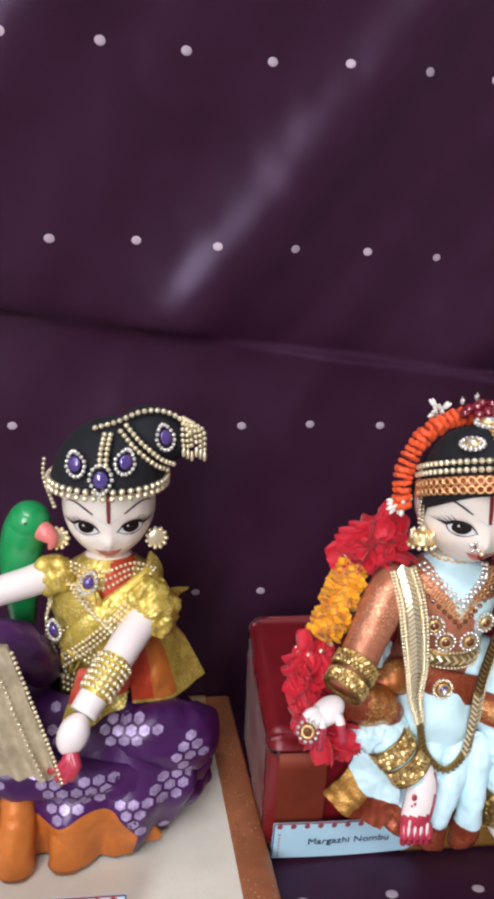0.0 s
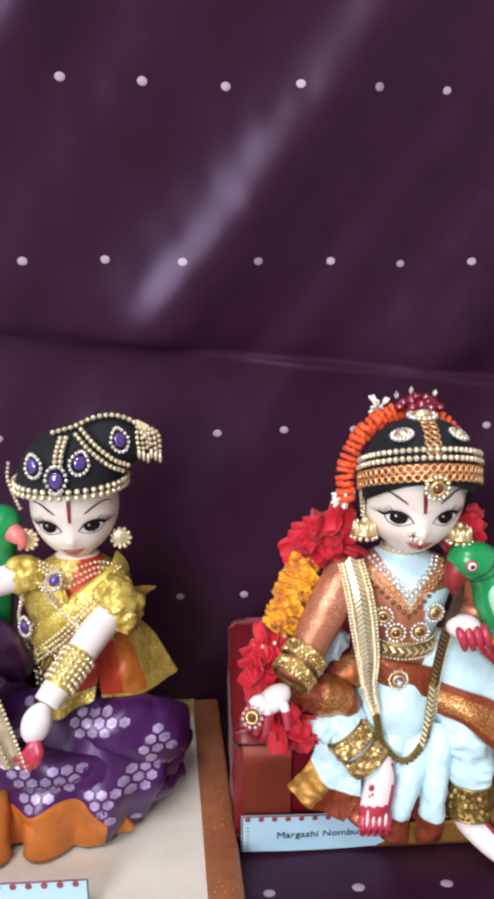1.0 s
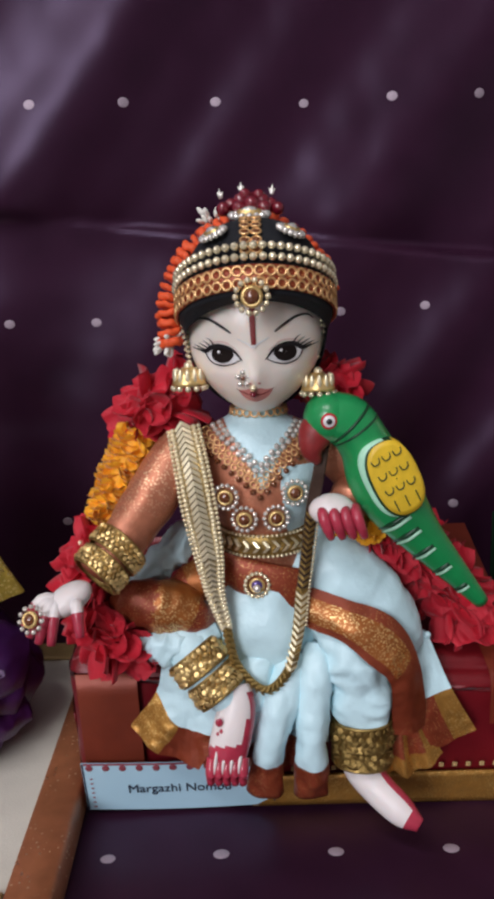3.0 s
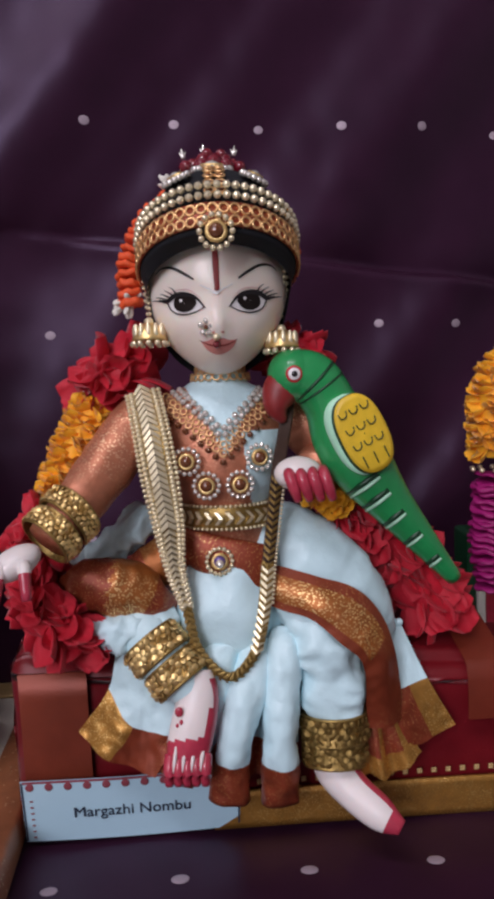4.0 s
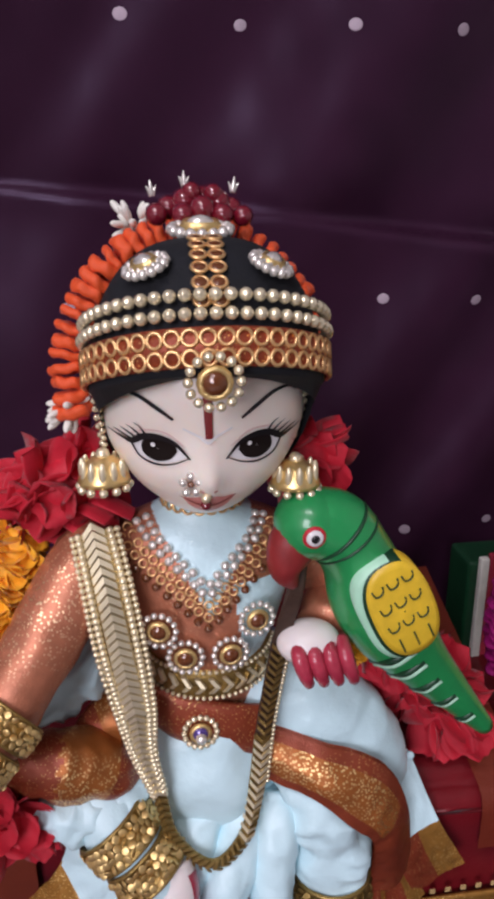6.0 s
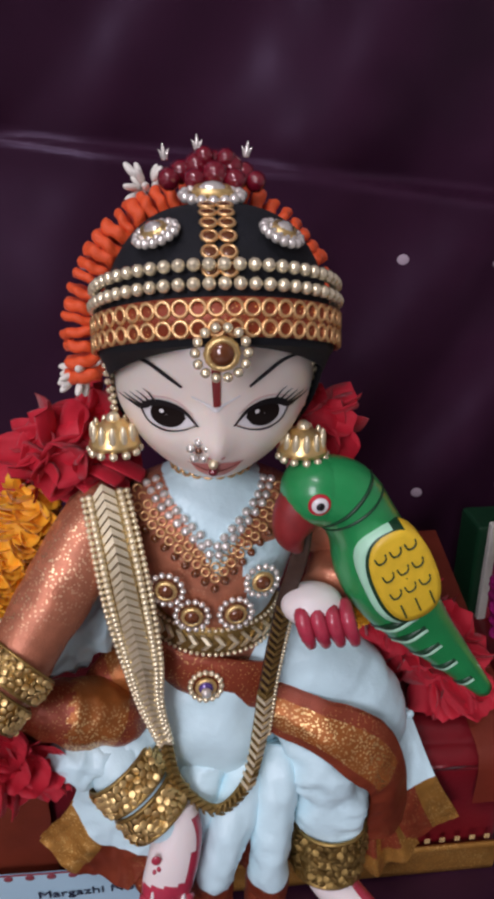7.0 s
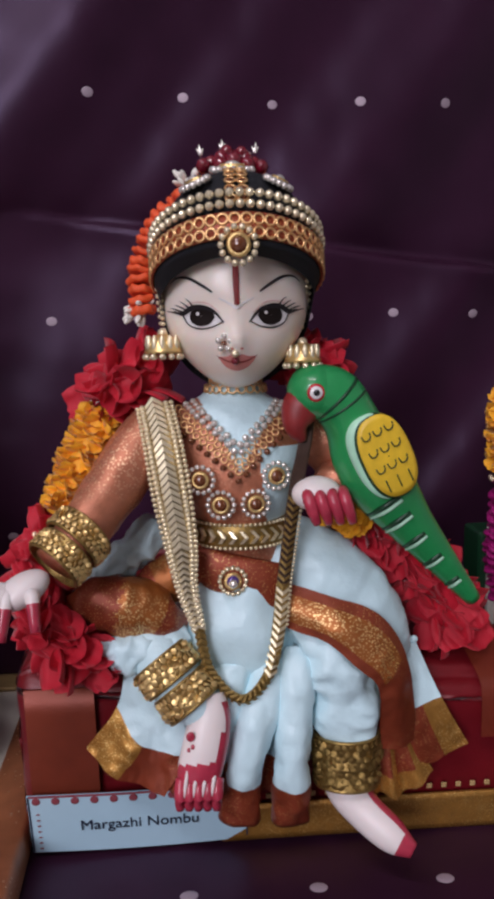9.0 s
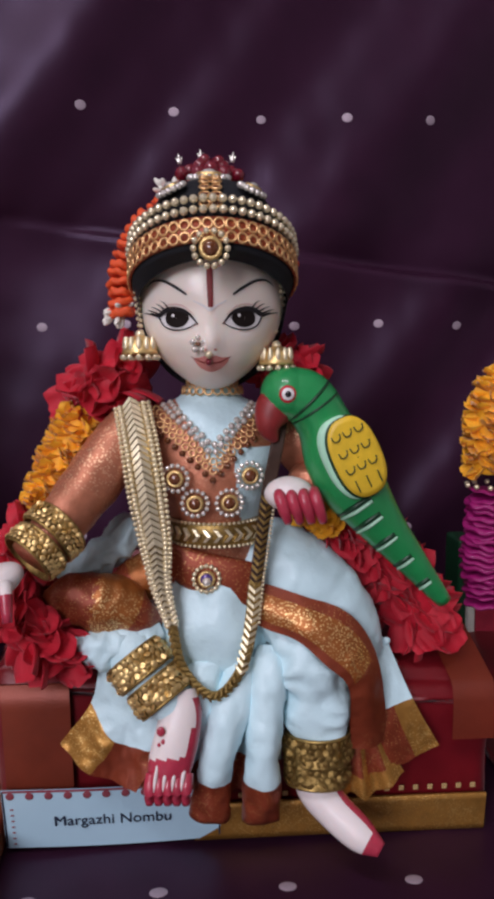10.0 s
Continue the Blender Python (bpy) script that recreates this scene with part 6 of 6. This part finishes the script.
    bead_row(lace, [(-0.0635, 0.3035, 0.168), (-0.0495, 0.299, 0.128), (-0.0385, 0.296, 0.094)], BALL_GOLD, 0.0011, 0.0026)
    bead_row(lace, [(-0.072, 0.3045, 0.160), (-0.060, 0.2995, 0.126), (-0.048, 0.297, 0.094)], BALL_PEARL, 0.0009, 0.0030)


second_doll()


def drop_gem(base, at, normal, a, b, turn):
    """A violet drop stone ringed with crystals."""
    z = Vector(normal).normalized()
    x0 = Vector((0, 0, 1)).cross(z).normalized()
    y0 = z.cross(x0)
    cs, sn = math.cos(radians(turn)), math.sin(radians(turn))
    x, y = x0 * cs + y0 * sn, y0 * cs - x0 * sn
    at = Vector(at)
    piece("stone", BALL_VIOLET, base, at + z * 0.0008, z, y, (a * 0.68, b * 0.62, 0.0016))
    for k in range(16):
        t = 2 * math.pi * k / 16
        taper = 1 - 0.35 * max(0.0, math.sin(t))
        piece("bead", BALL_CRYSTAL, base, at + x * math.cos(t) * a * taper + y * math.sin(t) * b, z, y, 0.00125)


def second_jewels():
    h = thing("head_ornament", (-0.0185, 0.3635, 0.246), "gold beaded band with violet drop stones on a black cap", "jewellery")
    c = Vector((-0.0185, 0.3635, 0.2440))

    def on(a, z, lift=0.0):
        k = math.sin(math.acos(max(0.0, min(1.0, (z - c.z) / 0.035)))) ** 0.75
        return Vector((c.x + (0.0325 * k + lift) * math.cos(a) + 0.006 * max(0.0, (z - c.z) / 0.035), c.y + (0.0345 * k + lift) * math.sin(a), z))
    for z in (0.2425, 0.2462):
        for k in range(44):
            a = 2 * math.pi * k / 44
            piece("bead", BALL_GOLD, h, on(a, max(z, 0.2441), 0.0012) + Vector((0, 0, z - max(z, 0.2441))), (math.cos(a), math.sin(a), 0), scale=0.0018)
    drop_gem(h, (-0.0195, 0.3265, 0.2535), (0, -1, 0.1), 0.0058, 0.0078, 180)
    drop_gem(h, (-0.0330, 0.3325, 0.2605), (-0.45, -0.9, 0.2), 0.0055, 0.0068, 20)
    drop_gem(h, (-0.0070, 0.3320, 0.2620), (0.4, -0.9, 0.2), 0.0055, 0.0068, -20)
    drop_gem(h, (0.0140, 0.3470, 0.2720), (0.5, -0.85, 0.2), 0.0055, 0.0072, 10)
    for s in (-0.0016, 0.0016):
        bead_row(h, [(-0.0185 + s, 0.3275, 0.261), (-0.0180 + s, 0.3310, 0.268), (-0.0165 + s, 0.3390, 0.2755)], BALL_GOLD, 0.0015, 0.0030)
        bead_row(h, [(-0.0085 + s, 0.342, 0.2780 + s), (0.000 + s, 0.338, 0.2690 + s), (0.010 + s, 0.340, 0.2600 + s), (0.0170 + s, 0.346, 0.2555 + s)], BALL_GOLD, 0.0015, 0.0030)
    bead_row(h, [(-0.0240, 0.346, 0.2770), (-0.012, 0.349, 0.2800), (0.000, 0.351, 0.2850), (0.012, 0.353, 0.2855), (0.023, 0.356, 0.2800), (0.0290, 0.358, 0.2700)], BALL_PEARL, 0.0017, 0.0034)
    bead_row(h, [(-0.052, 0.352, 0.258), (-0.0525, 0.350, 0.250), (-0.0510, 0.350, 0.243), (-0.0475, 0.353, 0.230)], BALL_GOLD, 0.0012, 0.0026)
    t = thing("tassel", (0.0300, 0.358, 0.272), "gold bead tassel hanging from the black cap", "tassel")
    for k in range(6):
        x = 0.0235 + 0.0024 * k
        y = 0.354 + 0.0022 * (k % 3)
        bead_row(t, [(0.0240 + 0.0011 * k, 0.356, 0.281 - 0.0006 * k), (x, y, 0.273), (x + 0.0008, y, 0.2655 - 0.0018 * (k % 3))], BALL_GOLD, 0.0014, 0.0031)
        piece("drop", BALL_GOLD, t, (x + 0.0009, y, 0.2620 - 0.0018 * (k % 3)), (0, 0, 1), (0, 1, 0), (0.0013, 0.0013, 0.0032))
    for x in (0.0095, -0.0485):
        e = thing("earring", (x, 0.372, 0.2035), "round gold filigree earring", "earring", "earrings")
        piece("disc", BALL_GOLD, e, (x, 0.3705, 0.2045), (0.2, -1, 0), scale=(0.0058, 0.0062, 0.0022))
        for k in range(11):
            a = 2 * math.pi * k / 11
            piece("bead", BALL_GOLD, e, (x + 0.0058 * math.cos(a), 0.3695, 0.2045 + 0.0062 * math.sin(a)), scale=0.0014)
    n = thing("bead_necklace", (-0.022, 0.354, 0.165), "crossed strings of gold beads with violet drop stones", "necklace", "necklaces")
    for d in (0.0, 0.0045, 0.009, 0.0135, 0.018, 0.024):
        bead_row(n, [(-0.046 + d * 0.3, 0.362, 0.187 - d * 0.3), (-0.034 + d, 0.3515, 0.172 - d), (-0.020 + d * 0.6, 0.3505, 0.160 - d), (-0.008, 0.3530, 0.165 - d), (0.004, 0.3600, 0.181 - d)], BALL_GOLD, 0.0011, 0.0027)
    for d in (0.0, 0.004, 0.008):
        bead_row(n, [(0.008, 0.362, 0.187 - d), (-0.008, 0.3525, 0.170 - d), (-0.026, 0.3505, 0.152 - d), (-0.045, 0.3560, 0.136 - d)], BALL_GOLD, 0.0012, 0.0028)
        bead_row(n, [(-0.052, 0.360, 0.176 - d), (-0.055, 0.360, 0.155), (-0.054 + d, 0.360, 0.135), (-0.046 + d, 0.358, 0.118)], BALL_PEARL, 0.0011, 0.0027)
        bead_row(n, [(-0.046, 0.3580, 0.120 - d), (-0.025, 0.3545, 0.113 - d), (-0.002, 0.3580, 0.112 - d)], BALL_GOLD, 0.0012, 0.0028)
    for d in (0.0, 0.0045, 0.009):
        bead_row(n, [(-0.052 + d, 0.3640 - d * 0.5, 0.150 + d * 0.2), (-0.036 + d, 0.3535, 0.136), (-0.020 + d, 0.3535, 0.126 - d * 0.2), (-0.006 + d, 0.3560, 0.121 - d * 0.4)], BALL_GOLD, 0.0011, 0.0027)
        bead_row(n, [(-0.040, 0.3600, 0.1935 - d * 0.6), (-0.022, 0.3550 - d * 0.3, 0.1890 - d), (-0.004, 0.3600, 0.1925 - d * 0.8), (0.010, 0.3640, 0.187 - d)], BALL_GOLD, 0.0011, 0.0027)
    drop_gem(n, (-0.0290, 0.3480, 0.1855), (-0.1, -1, 0.3), 0.0048, 0.0064, -25)
    drop_gem(n, (-0.0500, 0.3540, 0.1530), (-0.4, -1, 0.1), 0.0042, 0.0062, 10)
    b = thing("bead_bracelet", (-0.018, 0.322, 0.140), "broad bracelet of gold beads on the doll's forearm", "bangle", "bangles")
    ax = Vector((-0.011, -0.0155, -0.0125)).normalized()
    x = ax.orthogonal().normalized()
    y = ax.cross(x)
    for r in range(6):
        o = Vector((-0.0135, 0.3290, 0.1450)) + ax * 0.0036 * r
        for k in range(18):
            a = 2 * math.pi * k / 18
            piece("bead", BALL_GOLD if r % 2 else BALL_PEARL, b, o + (x * math.cos(a) + y * math.sin(a)) * (0.0102 - 0.0002 * r), scale=0.0014)


second_jewels()
parrot("parrot_figure",
       [(-0.0655, 0.3745, 0.2135, 0.0125, 0.0115), (-0.069, 0.376, 0.205, 0.0130, 0.012), (-0.072, 0.379, 0.190, 0.0125, 0.012), (-0.073, 0.381, 0.172, 0.011, 0.011), (-0.073, 0.384, 0.14, 0.007, 0.007)],
       (-0.0655, 0.3630, 0.2160),
       [(-0.061, 0.371, 0.211, 0.0062, 0.006), (-0.0545, 0.367, 0.2085, 0.0058, 0.0055), (-0.0510, 0.365, 0.2040, 0.0035, 0.0035), (-0.0530, 0.365, 0.1995, 0.001, 0.001)],
       None, "carved parrot painted green with a coral beak on a doll's shoulder", True)


# ---- neighbouring doll at the edge ----
def third_doll():
    S = ["skin_w", "olive", "magenta_fl", "hair", "skin", "alta"]
    bm = bmesh.new()
    f = Face((0.395, 0.375, 0.235), (0.0275, 0.027, 0.033))
    f.head(bm, 4)
    ell(bm, (0.395, 0.384, 0.246), (0.031, 0.031, 0.03), 3)
    tube(bm, [(0.395, 0.395, 0.055, 0.045, 0.04), (0.395, 0.393, 0.10, 0.034, 0.03), (0.395, 0.390, 0.15, 0.026, 0.022), (0.395, 0.388, 0.185, 0.03, 0.02), (0.395, 0.386, 0.205, 0.010, 0.010)], 1, 30, 28, up=(0, -1, 0), wr=0.002)
    tube(bm, [(0.372, 0.388, 0.192, 0.010), (0.352, 0.380, 0.165, 0.0105), (0.340, 0.368, 0.135, 0.009), (0.334, 0.360, 0.113, 0.0075)], 1, 24, 18, wr=0.002)
    ell(bm, (0.3335, 0.356, 0.100), (0.006, 0.006, 0.010), 0)
    fingers(bm, (0.333, 0.355, 0.096), [(0.328, 0.351, 0.082), (0.3315, 0.350, 0.080), (0.335, 0.350, 0.080)], 0.0024, 0, 5)
    tube(bm, [(0.350, 0.385, 0.070, 0.012), (0.362, 0.365, 0.082, 0.02), (0.385, 0.345, 0.084, 0.021), (0.41, 0.35, 0.078, 0.02), (0.44, 0.37, 0.072, 0.016)], 1, 36, 22, wr=0.004, wf=80)
    finish("doll", bm, S, label="seated doll in lime green silk beside the red box", category="doll")
    b = thing("pearl_bracelet", (0.337, 0.363, 0.122), "pearl bracelet with a large round crystal", "bangle", "bangles")
    ax = Vector((0.006, 0.008, 0.022)).normalized()
    x = ax.orthogonal().normalized()
    y = ax.cross(x)
    for r in range(5):
        o = Vector((0.3350, 0.3615, 0.1150)) + ax * 0.0040 * r
        for k in range(16):
            a = 2 * math.pi * k / 16
            piece("pearl", BALL_PEARL, b, o + (x * math.cos(a) + y * math.sin(a)) * 0.0092, scale=0.0018)
    rosette((0.3300, 0.3500, 0.1010), (-0.4, -0.9, 0.1), 0.0085, "large round crystal brooch on the doll's hand", 14, BALL_CRYSTAL, BALL_CRYSTAL, name="brooch")
    p = thing("wrapped_parcel", (0.36, 0.462, 0.0), "upright parcel in green paper with a cream and pink edge", "parcel")
    bm = bmesh.new()
    slab(bm, (0.333, 0.448, 0.001), (0.42, 0.474, 0.112), 0, 0.003)
    part("green_wrap", local(bm, p), "green_dark", p)
    bm = bmesh.new()
    slab(bm, (0.3375, 0.4435, 0.001), (0.3425, 0.4475, 0.116), 0, 0.001)
    part("cream_edge", local(bm, p), "bud", p, "cream card edge")
    bm = bmesh.new()
    slab(bm, (0.343, 0.4440, 0.001), (0.42, 0.4475, 0.118), 0, 0.001)
    part("pink_front", local(bm, p), "alta", p, "deep pink front")


third_doll()
